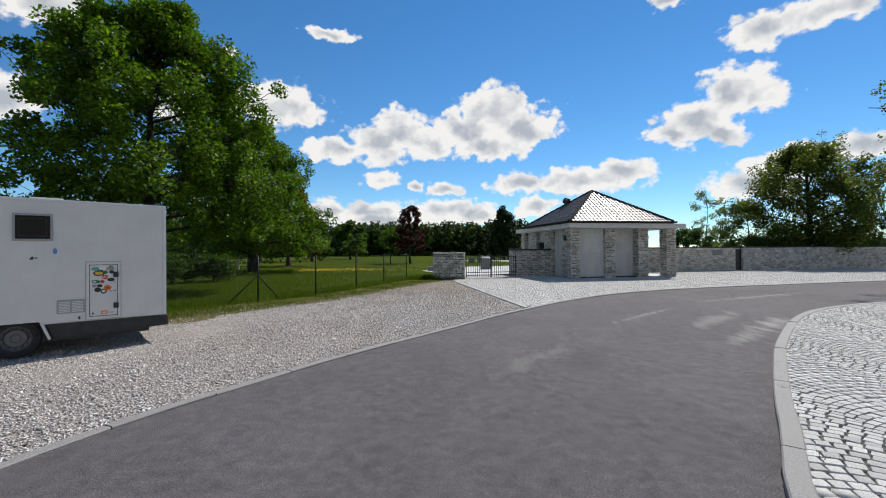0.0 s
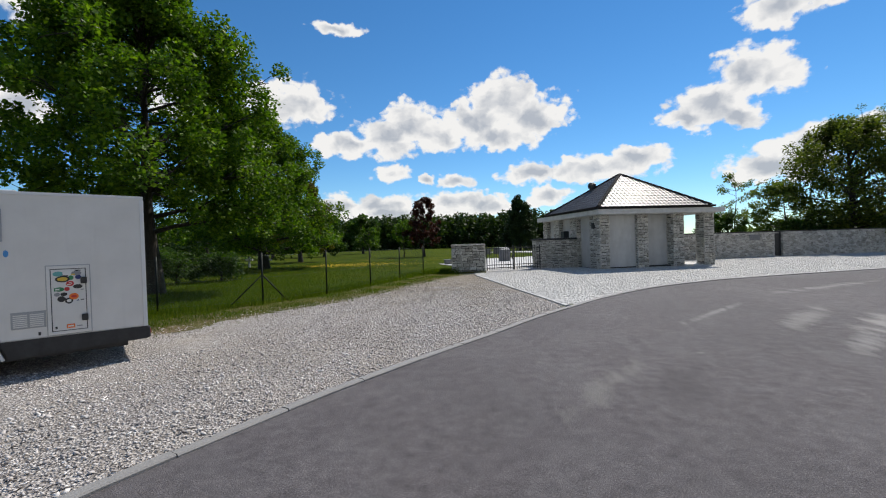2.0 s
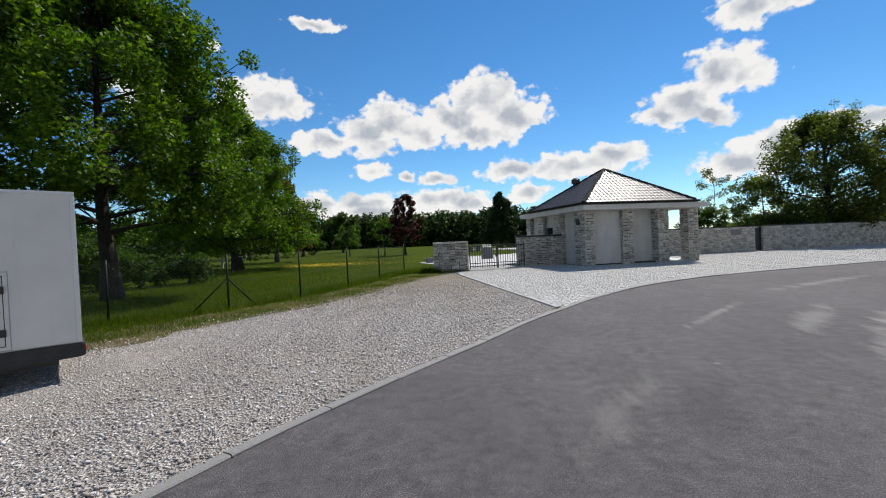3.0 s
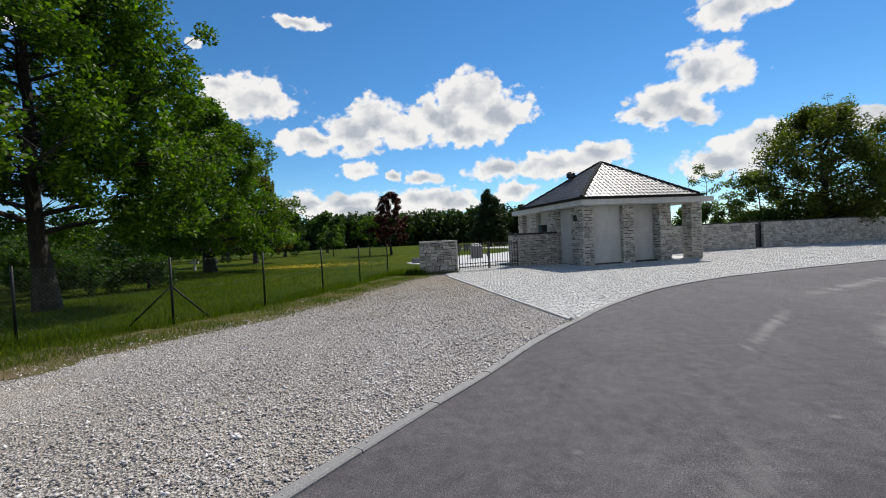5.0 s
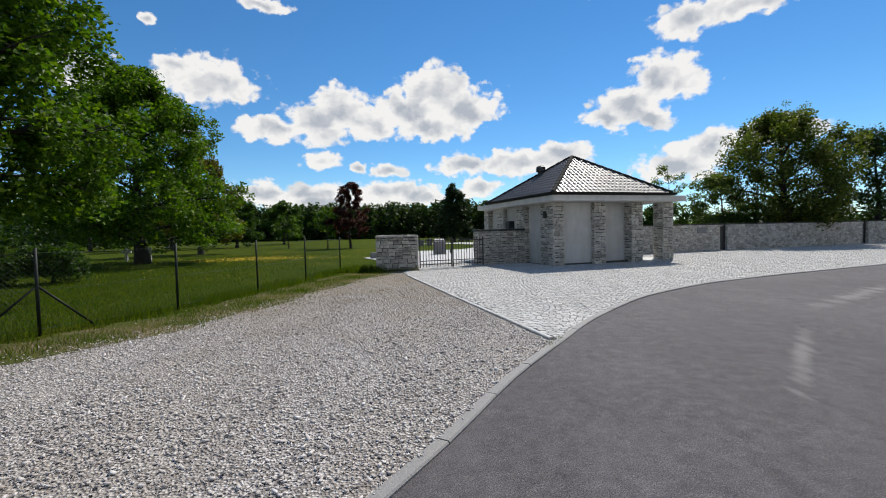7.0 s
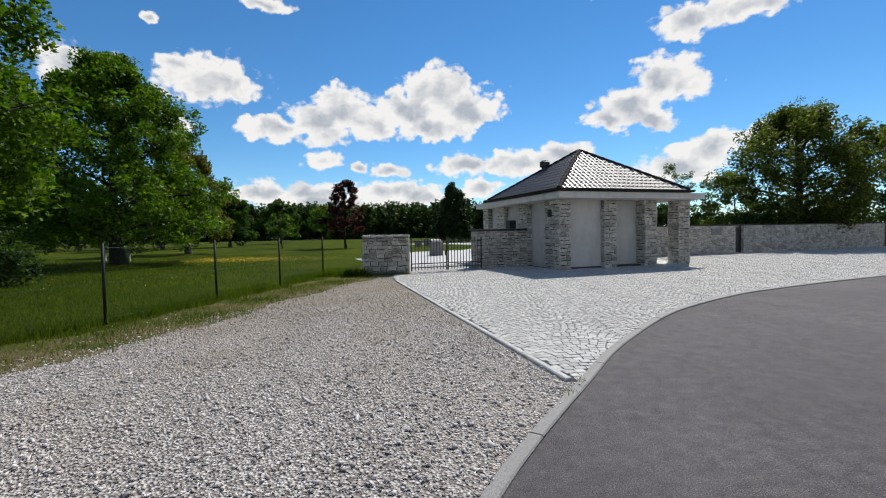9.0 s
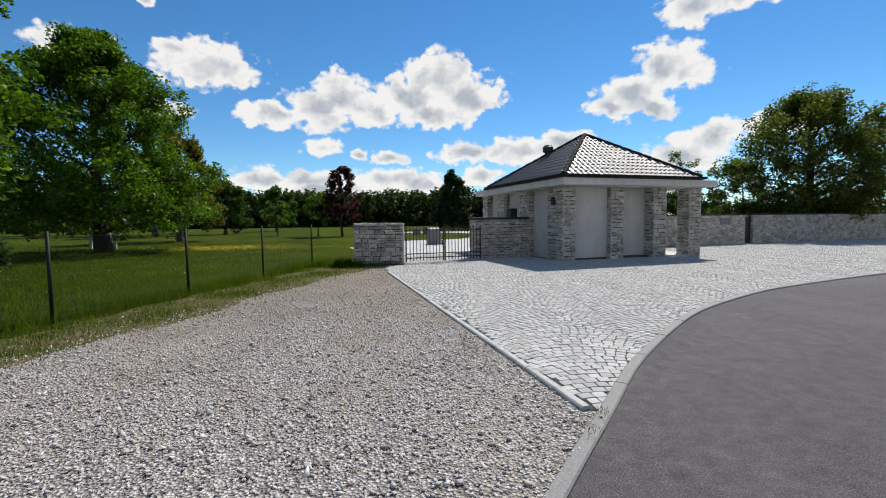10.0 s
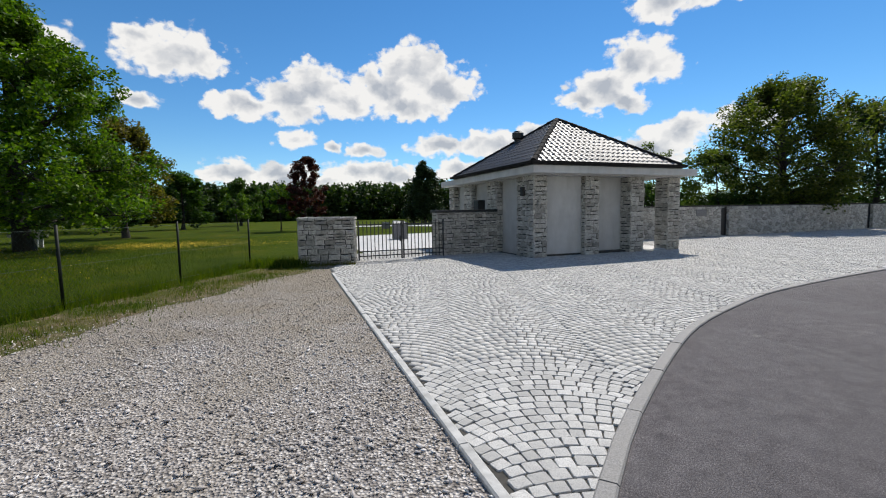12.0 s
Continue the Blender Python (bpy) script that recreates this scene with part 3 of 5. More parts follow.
def build_ground():
    xs = np.unique(np.concatenate([np.linspace(-400, -30, 12), np.arange(-30, 12, 0.75), np.linspace(12, 400, 14)]))
    ys = np.unique(np.concatenate([np.linspace(-300, -12, 10), np.arange(-12, 30, 0.75), np.linspace(30, 600, 22)]))
    gx, gy = np.meshgrid(xs, ys)
    z = height(gx, gy) - 0.035
    vs = np.stack([gx, gy, z], -1).reshape(-1, 3)
    w = len(xs)
    i = np.arange(len(ys) - 1)[:, None] * w + np.arange(w - 1)[None, :]
    fs = np.stack([i, i + 1, i + w + 1, i + w], -1).reshape(-1, 4)
    tagged(indexed_object("ground", vs, fs, M["meadow"], smooth=True), "mown green meadow with patches of darker grass", "ground", kind="structure")


GRASS_EDGE = smooth_line([(-30, -1.5), (-16.0, 4.9), (-9.5, 8.2), (-6.75, 9.7), (-5.42, 11.2), (-4.35, 12.9), (-3.6, 14.9), (-3.2, 16.6), (-2.45, 19.4), (-1.55, 21.9), (-1.3, 22.9)], 0.4)


def build_surfaces():
    rnd = random.Random(5)
    road = offset_line(KERB, 0.05) + [p for p in reversed(offset_line(ISLAND, 0.05))]
    sheet("road", road, 0.0, M["asphalt"], "worn grey asphalt road curving past the gatehouse", "road")
    i0 = min(range(len(KERB)), key=lambda i: (KERB[i][0] - 2.07) ** 2 + (KERB[i][1] - 11.15) ** 2)
    kerb_left = [p for p in KERB[:i0 + 1]]
    wavy = [(x + rnd.uniform(-0.12, 0.12), y + rnd.uniform(-0.1, 0.1)) for x, y in GRASS_EDGE]
    outline = kerb_left + [EDGING[0], EDGING[1], (-0.3, 22.95)] + list(reversed(wavy)) + [(-30, -9)]
    sheet("gravel_lot", outline, -0.012, M["gravel"], "pale crushed stone gravel parking strip", "gravel", 1.5)
    outer = [(x - 0.95 + rnd.uniform(-0.2, 0.2), y + 0.45 + rnd.uniform(-0.2, 0.2)) for x, y in GRASS_EDGE[:-1]]
    fine = [(a[0] + (b[0] - a[0]) * k / 4, a[1] + (b[1] - a[1]) * k / 4) for a, b in zip(GRASS_EDGE[:-1], GRASS_EDGE[1:-1]) for k in range(4)]
    inner = [(x + 0.42 + 0.12 * math.sin(y * 2.1) + rnd.uniform(-0.07, 0.07), y - 0.25 + 0.1 * math.sin(y * 3.7)) for x, y in fine]
    sheet("verge", inner + list(reversed(outer)), -0.006, M["verge"], "bare soil and dry grass verge along the fence", "verge", 1.5)
    k_right = KERB[i0:]
    plaza = [EDGING[0]] + [p for p in k_right] + [(45, 40.5), tuple(at(6.9, 5.3))[:2], tuple(at(6.9, 8))[:2], (-1, 26), (-0.45, 22.9), EDGING[1]]
    sheet("plaza_bed", plaza, -0.008, M["sand"], "sandy joint bed of the cobbled forecourt", "pavement")
    isl = ISLAND + [(45, -9)]
    sheet("island_bed", isl, 0.048, M["dry_sand"], "sandy joint bed of the cobbled traffic island", "pavement")
    path = smooth_line([(0.1, 23.3), (0.0, 27), (-1.6, 33), (-2.3, 38.5), (0.2, 41.5), (3.6, 43), (5.6, 48), (6.4, 56), (3, 62), (-5, 64)], 1.5) \
        + list(reversed(smooth_line([(3.2, 24.0), (4.6, 28), (7, 33), (9, 40), (10.5, 50), (11, 60), (8, 66), (-5, 68)], 1.5)))
    sheet("inner_path", path, 0.0, M["paving"], "pale paved path beyond the gate", "path")
    sheet("side_path", smooth_line([(-0.25, 27.2), (-1.5, 29.6), (-2.9, 31.8), (-3.5, 33.6)], 0.8) + [(-2.2, 34.2), (-1.7, 33.2)], -0.004, M["paving"], "pale paved side path beyond the pier", "path")
    return plaza, isl


def kerb_run(name, line, width, top, bottom, label, length=1.0, lip=0.0, stone="kerb"):
    """A row of kerb stones, each its own piece, along a line (its near side is the line's right)."""
    root = thing(name, Matrix.Identity(4), label, "kerb", kind="structure")
    pts = [Vector((*p, 0)) for p in line]
    run, cuts, acc = [], [0.0], 0.0
    for a, b in zip(pts, pts[1:]):
        run.append(((b - a).length, a, b))
        acc += (b - a).length
    rnd = random.Random(len(name))

    def spot(s):
        for l, a, b in run:
            if s <= l + 1e-6:
                return a.lerp(b, s / l), (b - a).normalized()
            s -= l
        return run[-1][2], (run[-1][2] - run[-1][1]).normalized()

    n = int(acc / length)
    for i in range(n):
        s0, s1 = i * length + 0.006, (i + 1) * length - 0.006
        dz = rnd.uniform(-0.004, 0.004)
        bm = bmesh.new()
        rows = []
        for s in np.linspace(s0, s1, 3):
            p, d = spot(float(s))
            r = Vector((d.y, -d.x, 0))
            z0 = float(height(p.x, p.y))
            b = 0.012
            prof = [(-width / 2, bottom), (-width / 2, top - b), (-width / 2 + b, top), (width / 2 - b, top - lip), (width / 2, top - b - lip), (width / 2, bottom)]
            rows.append([bm.verts.new(p + r * q + Vector((0, 0, z0 + h + dz))) for q, h in prof])
        for a, c in zip(rows, rows[1:]):
            for k in range(5):
                bm.faces.new((a[k], a[k + 1], c[k + 1], c[k]))
        bm.faces.new(rows[0])
        bm.faces.new(list(reversed(rows[-1])))
        part("kerb_stone", bm, M[stone], root)
    return root


# ---- rubble stone faces ----
def clip(poly, px, py, nx, ny):
    out = []
    for i, (x, y) in enumerate(poly):
        x2, y2 = poly[(i + 1) % len(poly)]
        d, d2 = (x - px) * nx + (y - py) * ny, (x2 - px) * nx + (y2 - py) * ny
        if d <= 0:
            out.append((x, y))
        if (d < 0 < d2) or (d2 < 0 < d):
            t = d / (d - d2)
            out.append((x + (x2 - x) * t, y + (y2 - y) * t))
    return out


def rubble(w, h, sx, sy, jitter, rnd):
    """Irregular stones that fill a rectangle: the cells about scattered seeds."""
    nx, ny = max(1, round(w / sx)), max(1, round(h / sy))
    seeds = []
    for j in range(ny):
        for i in range(nx + (j % 2)):
            x = (i + 0.5 - 0.5 * (j % 2)) * w / nx + rnd.uniform(-jitter, jitter) * sx
            y = (j + 0.5) * h / ny + rnd.uniform(-jitter, jitter) * sy
            if rnd.random() > 0.1 or nx < 3:
                seeds.append((x, y))
    cells = []
    for a, (x, y) in enumerate(seeds):
        poly = [(0, 0), (w, 0), (w, h), (0, h)]
        for b, (x2, y2) in enumerate(seeds):
            if b != a and abs(x2 - x) < 3 * sx and abs(y2 - y) < 3.5 * sy:
                poly = clip(poly, (x + x2) / 2, (y + y2) / 2, (x2 - x) / sx ** 2, (y2 - y) / sy ** 2)
                if len(poly) < 3:
                    break
        if len(poly) >= 3:
            cells.append(poly)
    return cells


def courses(w, h, sx, sy, rnd):
    """Roughly squared stones in uneven courses."""
    cells, y = [], 0.0
    while y < h - 0.03:
        dy = min(rnd.uniform(0.65, 1.35) * sy, h - y)
        if h - y - dy < 0.4 * sy:
            dy = h - y
        x = 0.0
        while x < w - 0.02:
            dx = min(rnd.uniform(0.6, 1.6) * sx, w - x)
            if w - x - dx < 0.4 * sx:
                dx = w - x
            if dy > 1.15 * sy and rnd.random() < 0.4:
                k = rnd.uniform(0.4, 0.6)
                cells.append([(x, y), (x + dx, y), (x + dx, y + dy * k), (x, y + dy * k)])
                cells.append([(x, y + dy * k), (x + dx, y + dy * k), (x + dx, y + dy), (x, y + dy)])
            else:
                cells.append([(x, y), (x + dx, y), (x + dx, y + dy), (x, y + dy)])
            x += dx
        y += dy
    e = 0.014
    return [[(min(w, max(0, x + (rnd.uniform(-e, e) if 0 < x < w else 0))), min(h, max(0, y + (rnd.uniform(-e, e) if 0 < y < h else 0)))) for x, y in c] for c in cells]


def stone_shape(poly, joint, depth, rnd):
    """Vertices (x, y, out) and faces of one stone with a chamfered, slightly pillowed front."""
    cx, cy = sum(p[0] for p in poly) / len(poly), sum(p[1] for p in poly) / len(poly)
    worn = []
    for (x, y), (x2, y2) in zip(poly, poly[1:] + poly[:1]):
        worn.append((x, y))
        l = math.hypot(x2 - x, y2 - y)
        if l > 0.07:
            t, e = rnd.uniform(0.35, 0.65), rnd.uniform(0.0, 0.06) * l
            mx, my = x + (x2 - x) * t, y + (y2 - y) * t
            d = max(math.hypot(cx - mx, cy - my), 1e-4)
            worn.append((mx + (cx - mx) / d * e, my + (cy - my) / d * e))
    poly = worn
    size = max(max(p[0] for p in poly) - min(p[0] for p in poly), 0.05)
    n = len(poly)

    def ring(shrink, out, wob):
        res = []
        for x, y in poly:
            l = max(math.hypot(x - cx, y - cy), 1e-4)
            k = max(0.2, 1 - shrink / l)
            res.append((cx + (x - cx) * k, cy + (y - cy) * k, out + rnd.uniform(-wob, wob)))
        return res

    vs = ring(joint, -0.02, 0) + ring(joint * 1.05, depth * 0.55, 0.002) + ring(joint + 0.016, depth, 0.009)
    vs.append((cx, cy, depth + rnd.uniform(0, 0.006)))
    fs = []
    for r in (0, 1):
        for i in range(n):
            j = (i + 1) % n
            fs.append((r * n + i, r * n + j, (r + 1) * n + j, (r + 1) * n + i))
    for i in range(n):
        fs.append((2 * n + i, 2 * n + (i + 1) % n, 3 * n))
    return vs, fs


def stone_face(parent, m, w, h, sx, sy, seed, coursed=False, joined=False, joint=0.0065, depth=0.042, name="stone"):
    """Clads a rectangle w by h with stones; m: from (along, up, out) to the parent's space."""
    rnd = random.Random(seed)
    cells = courses(w, h, sx, sy, rnd) if coursed else rubble(w, h, sx, sy, 0.42, rnd)
    allv, allf = [], []
    for c in cells:
        vs, fs = stone_shape(c, joint, depth * rnd.uniform(0.55, 1.25), rnd)
        vs = [m @ Vector(v) for v in vs]
        if joined:
            o = len(allv)
            allv += vs
            allf += [tuple(i + o for i in f) for f in fs]
        else:
            mesh_object(name, vs, fs, STONE, parent)
    if joined and allv:
        ob = mesh_object("stone_cladding", allv, allf, STONE_FAR, parent)
        ob["kind"] = "stuff"


def face_matrix(origin, along, out):
    a, o, up = Vector(along).normalized(), Vector(out).normalized(), Vector((0, 0, 1))
    return Matrix(((a.x, up.x, o.x, origin[0]), (a.y, up.y, o.y, origin[1]), (a.z, up.z, o.z, origin[2]), (0, 0, 0, 1)))


def stone_block(parent, x0, x1, y0, y1, z0, z1, faces, sx, sy, seed, coursed=False, joined=False, core="mortar_core"):
    """A mortar core with stones on the sides named in faces (f front -y, b back, l left -x, r right, t top)."""
    i = 0.03
    box_part(core, (x0 + i, x1 - i, y0 + i, y1 - i, z0, z1 - i if "t" in faces else z1), M["mortar"], parent)
    spec = {"f": ((x0, y0 + i, z0), (1, 0, 0), (0, -1, 0), x1 - x0), "b": ((x1, y1 - i, z0), (-1, 0, 0), (0, 1, 0), x1 - x0),
            "l": ((x0 + i, y1, z0), (0, -1, 0), (-1, 0, 0), y1 - y0), "r": ((x1 - i, y0, z0), (0, 1, 0), (1, 0, 0), y1 - y0)}
    for k in faces:
        if k in spec:
            o, a, n, w = spec[k]
            stone_face(parent, face_matrix(o, a, n), w, z1 - z0, sx, sy, seed + ord(k), coursed, joined)
    if "t" in faces:
        m = Matrix(((1, 0, 0, x0), (0, 1, 0, y0), (0, 0, 1, z1 - i), (0, 0, 0, 1)))
        stone_face(parent, m, x1 - x0, y1 - y0, sx * 1.4, sy * 1.8, seed + 7, False, joined)


# ---- gatehouse ----
ROOF, SLAB_U, SLAB_V = 6.15, 6.95, 7.7
EAVE, APEX = 3.0, 5.02


def build_gatehouse():
    root = thing("gatehouse", Matrix.Translation(HOUSE) @ pose(0, 0, 0, 0, 0, 15.6), "small gatehouse with stone pillars, white walls and a hipped tile roof", "building")
    rnd = random.Random(3)
    # concrete roof slab with a thin drip edge
    box_part("roof_slab", (0, SLAB_U, 0, SLAB_V, 2.69, 2.93), M["concrete"], root, "pale concrete roof slab", 0.015)
    box_part("ceiling", (0.3, SLAB_U - 0.3, 0.3, SLAB_V - 0.3, 2.66, 2.686), M["plaster"], root)
    # pillars: u0, u1, v0, v1, clad sides
    pillars = [(0.34, 0.86, 0.5, 1.55, "flr"), (2.38, 2.97, 0.5, 1.0, "flr"), (4.36, 4.98, 0.5, 1.05, "flr"), (6.12, 6.72, 0.5, 1.1, "flr"),
               (0.34, 0.9, 3.0, 3.75, "fl"), (0.34, 0.9, 5.2, 5.9, "fl"), (0.34, 0.9, 7.0, 7.55, "fl"), (6.12, 6.72, 4.4, 5.0, "flr")]
    for i, (u0, u1, v0, v1, sides) in enumerate(pillars):
        p = thing("pillar", Matrix.Identity(4), "", "")
        p.parent = root
        p["label"] = "pillar clad in rough pale limestone"
        stone_block(p, u0, u1, v0, v1, 0, 2.66, sides, 0.26, 0.155, 20 + i * 9, coursed=True)
    # white walls between the pillars; the porch at the right stands open
    for dims in ((0.75, 2.5, 0.72, 0.92, 0, 2.66), (2.8, 4.5, 1.0, 1.2, 0, 2.66), (0.62, 0.8, 1.3, 3.1, 0, 2.66), (0.62, 0.8, 3.6, 5.3, 0, 2.66),
                 (0.62, 0.8, 5.8, 7.2, 0, 2.66), (4.62, 4.8, 1.05, 7.4, 0, 2.66), (0.8, 4.62, 7.2, 7.4, 0, 2.66)):
        box_part("wall", dims, M["plaster"], root, "off-white rendered wall", 0.006)
    box_part("plinth", (0.7, 4.5, 0.70, 1.0, 0, 0.07), M["mortar"], root)
    box_part("porch_floor", (4.4, 6.75, 0.55, 5.0, -0.02, 0.05), M["paving"], root, "pale paved porch floor", 0.01)
    # small dark meter box on the side
    box_part("meter_box", (0.30, 0.62, 4.45, 4.85, 1.62, 2.0), M["black"], root, "small dark wall box", 0.02)
    box_part("wall_lamp", (0.22, 0.36, 1.0, 1.14, 2.02, 2.32), M["black"], root, "small dark outdoor wall lamp", 0.03)
    # roof: deck, tiles row by row on all four slopes, hip tiles, gutter board
    half = ROOF / 2
    bm = bmesh.new()
    tip = bm.verts.new((half, half, APEX - 0.07))
    low = [bm.verts.new(c) for c in ((0.05, 0.05, EAVE - 0.04), (ROOF - 0.05, 0.05, EAVE - 0.04), (ROOF - 0.05, ROOF - 0.05, EAVE - 0.04), (0.05, ROOF - 0.05, EAVE - 0.04))]
    for i in range(4):
        bm.faces.new((low[i], low[(i + 1) % 4], tip))
    bm.faces.new(list(reversed(low)))
    part("roof_deck", bm, M["black"], root)
    for a, b, c, d in ((-0.04, ROOF + 0.04, -0.045, 0.05), (-0.04, ROOF + 0.04, ROOF - 0.05, ROOF + 0.045), (-0.045, 0.05, 0.06, ROOF - 0.06), (ROOF - 0.05, ROOF + 0.045, 0.06, ROOF - 0.06)):
        box_part("eave_board", (a, b, c, d, 2.934, EAVE + 0.012), M["black"], root, "dark eave board", 0.006)
    for s in range(4):
        spin = Matrix.Translation((half, half, 0)) @ pose(0, 0, 0, 0, 0, 90 * s) @ Matrix.Translation((-half, -half, 0))
        bm = bmesh.new()
        rows = []
        for x in (-0.13, ROOF + 0.13):
            trough = [(x, -0.10 + 0.062 * math.cos(a), 3.045 + 0.095 * math.sin(a)) for a in np.linspace(math.pi, 2 * math.pi, 9)]
            trough += [(x, -0.10 + 0.052 * math.cos(a), 3.045 + 0.085 * math.sin(a)) for a in np.linspace(2 * math.pi, math.pi, 9)]
            rows.append([bm.verts.new(spin @ Vector(p)) for p in trough])
        for k in range(18):
            bm.faces.new((rows[0][k], rows[0][(k + 1) % 18], rows[1][(k + 1) % 18], rows[1][k]))
        bm.faces.new(rows[0])
        bm.faces.new(list(reversed(rows[1])))
        part("gutter", bm, M["hip"], root, "dark half-round gutter")
    rise = APEX - EAVE
    slope = math.hypot(half, rise)
    rows, cols = 13, 28
    dv, dw = slope / rows, ROOF / cols
    for s in range(4):
        spin = Matrix.Translation((half, half, 0)) @ pose(0, 0, 0, 0, 0, 90 * s) @ Matrix.Translation((-half, -half, 0))
        ex, ey = Vector((1, 0, 0)), Vector((0, half, rise)).normalized()
        en = ex.cross(ey)
        restv, restf = [], []
        for r in range(rows):
            f0, f1 = r * dv - 0.02, (r + 1) * dv + 0.03
            for c in range(cols):
                x0, x1 = c * dw, (c + 1) * dw
                lim = lambda f: (half * max(0.0, f) / slope, ROOF - half * max(0.0, f) / slope)
                a0, b0 = lim(f0)
                a1, b1 = lim(min(f1, slope))
                if x1 <= a0 + 0.01 or x0 >= b0 - 0.01:
                    continue
                vs, fs = [], []
                n = 7
                for f, ka, kb, lift in ((f0, a0, b0, 0.0), (f0, a0, b0, 0.034), (f1, a1, b1, 0.010)):
                    for k in range(n):
                        x = x0 + (x1 + 0.012 - x0) * k / (n - 1)
                        wave = 0.040 * (0.5 + 0.5 * math.cos(2 * math.pi * (k / (n - 1)) + 0.5)) if lift else 0.0
                        xx = min(max(x, ka), kb)
                        p = ex * xx + ey * f + en * (lift + wave) + Vector((0, 0, EAVE))
                        vs.append(spin @ p)
                for q in range(2):
                    for k in range(n - 1):
                        fs.append((q * n + k, q * n + k + 1, (q + 1) * n + k + 1, (q + 1) * n + k))
                if s == 0 or (s == 3 and r < 4):
                    mesh_object("roof_tile", vs, fs, M["tile"], root, smooth=False)
                else:
                    restf += [tuple(q + len(restv) for q in f) for f in fs]
                    restv += vs
        if restv:
            mesh_object("roof_tiles", restv, restf, M["tile"], root)["kind"] = "stuff"
        # hip tiles along the left hip of this slope
        for k in range(12):
            t0, t1 = k / 12, min(1.0, (k + 1) / 12 + 0.012)
            p0, p1 = Vector((0, 0, EAVE + 0.03)).lerp(Vector((half, half, APEX + 0.03)), t0), Vector((0, 0, EAVE + 0.03)).lerp(Vector((half, half, APEX + 0.03)), t1)
            vs, fs = tube_arrays([spin @ p0, spin @ p1], [0.10, 0.085], 8)
            mesh_object("hip_tile", vs, fs + [tuple(reversed(range(8)))], M["hip"], root, smooth=False)
    # stub of a vent chimney on the left slope
    vs, fs = tube_arrays([(1.95, 4.1, 3.9), (1.95, 4.1, 4.42), (1.95, 4.1, 4.44), (1.95, 4.1, 4.66), (1.95, 4.1, 4.70)], [0.15, 0.15, 0.23, 0.23, 0.15], 16)
    chimney = mesh_object("chimney", vs, fs, M["black"], root, "short dark round roof vent")
    vs, fs = tube_arrays([(1.95, 4.1, 4.68), (1.95, 4.1, 4.73)], [0.19, 0.15], 16)
    mesh_object("cap", vs, fs + [tuple(reversed(range(16))), tuple(range(16, 32))], M["black"], chimney)
    return root


# ---- boundary walls, pier, gate ----
def build_walls():
    pier = thing("gate_pier", pose(-1.62, 23.03, 0), "squat rubble wall pier of pale limestone beside the gate", "wall", kind="structure")
    stone_block(pier, 0, 1.70, 0, 0.62, 0, 1.43, "flrt", 0.23, 0.135, 301, coursed=True)
    low = thing("wall_low", Matrix.Translation(at(-2.05, 2.95)) @ pose(0, 0, 0, 0, 0, 15.6), "low rubble limestone wall with a dark coping beside the gatehouse", "wall", kind="structure")
    stone_block(low, 0, 2.42, 0, 0.5, 0, 1.52, "flb", 0.23, 0.135, 401, coursed=True)
    box_part("coping", (-0.05, 2.40, -0.05, 0.55, 1.524, 1.61), M["black"], low, "dark flat coping", 0.012)
    # long boundary wall in lengths, with narrow slots between them
    for i, (u0, u1, step) in enumerate(((6.8, 15.2, 0.0), (15.85, 29.0, 0.0), (29.65, 44.0, 0.0))):
        w = thing("wall_boundary", Matrix.Translation(at(u0, 5.05 + step)) @ pose(0, 0, 0, 0, 0, 15.6), "long rubble limestone boundary wall", "wall", kind="structure")
        stone_block(w, 0, u1 - u0, 0, 0.8, 0, 1.60, "flr", 0.27, 0.165, 500 + 40 * i, joined=True)
        box_part("coping", (-0.02, u1 - u0 + 0.02, -0.03, 0.83, 1.602, 1.66), M["mortar"], w, "grey weathered coping", 0.012)
    # dark panels and bars added to stand for the shade inside the slots
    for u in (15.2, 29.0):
        shade_fill = thing("wall_gate", Matrix.Translation(at(u, 5.05)) @ pose(0, 0, 0, 0, 0, 15.6), "dark panel added to stand for the shade in a slot of the boundary wall", "gate", "wall gates")
        box_part("panel", (0.03, 0.62, 0.20, 0.24, 0.03, 1.50), M["black"], shade_fill, "", 0.004)
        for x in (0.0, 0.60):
            box_part("jamb", (x, x + 0.05, 0.17, 0.27, 0, 1.58), M["black"], shade_fill, "", 0.004)
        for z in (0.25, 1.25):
            box_part("rail", (0.05, 0.60, 0.185, 0.199, z, z + 0.06), M["black"], shade_fill)
    plate = box_part("wall_plaque", (0, 0.75, -0.03, 0.0, 0, 0.35), M["granite"], None, "", 0.006)
    plate.matrix_basis = Matrix.Translation(at(13.3, 5.04, 1.1)) @ pose(0, 0, 0, 0, 0, 15.6)
    tagged(plate, "small grey granite plaque on the boundary wall", "plaque")


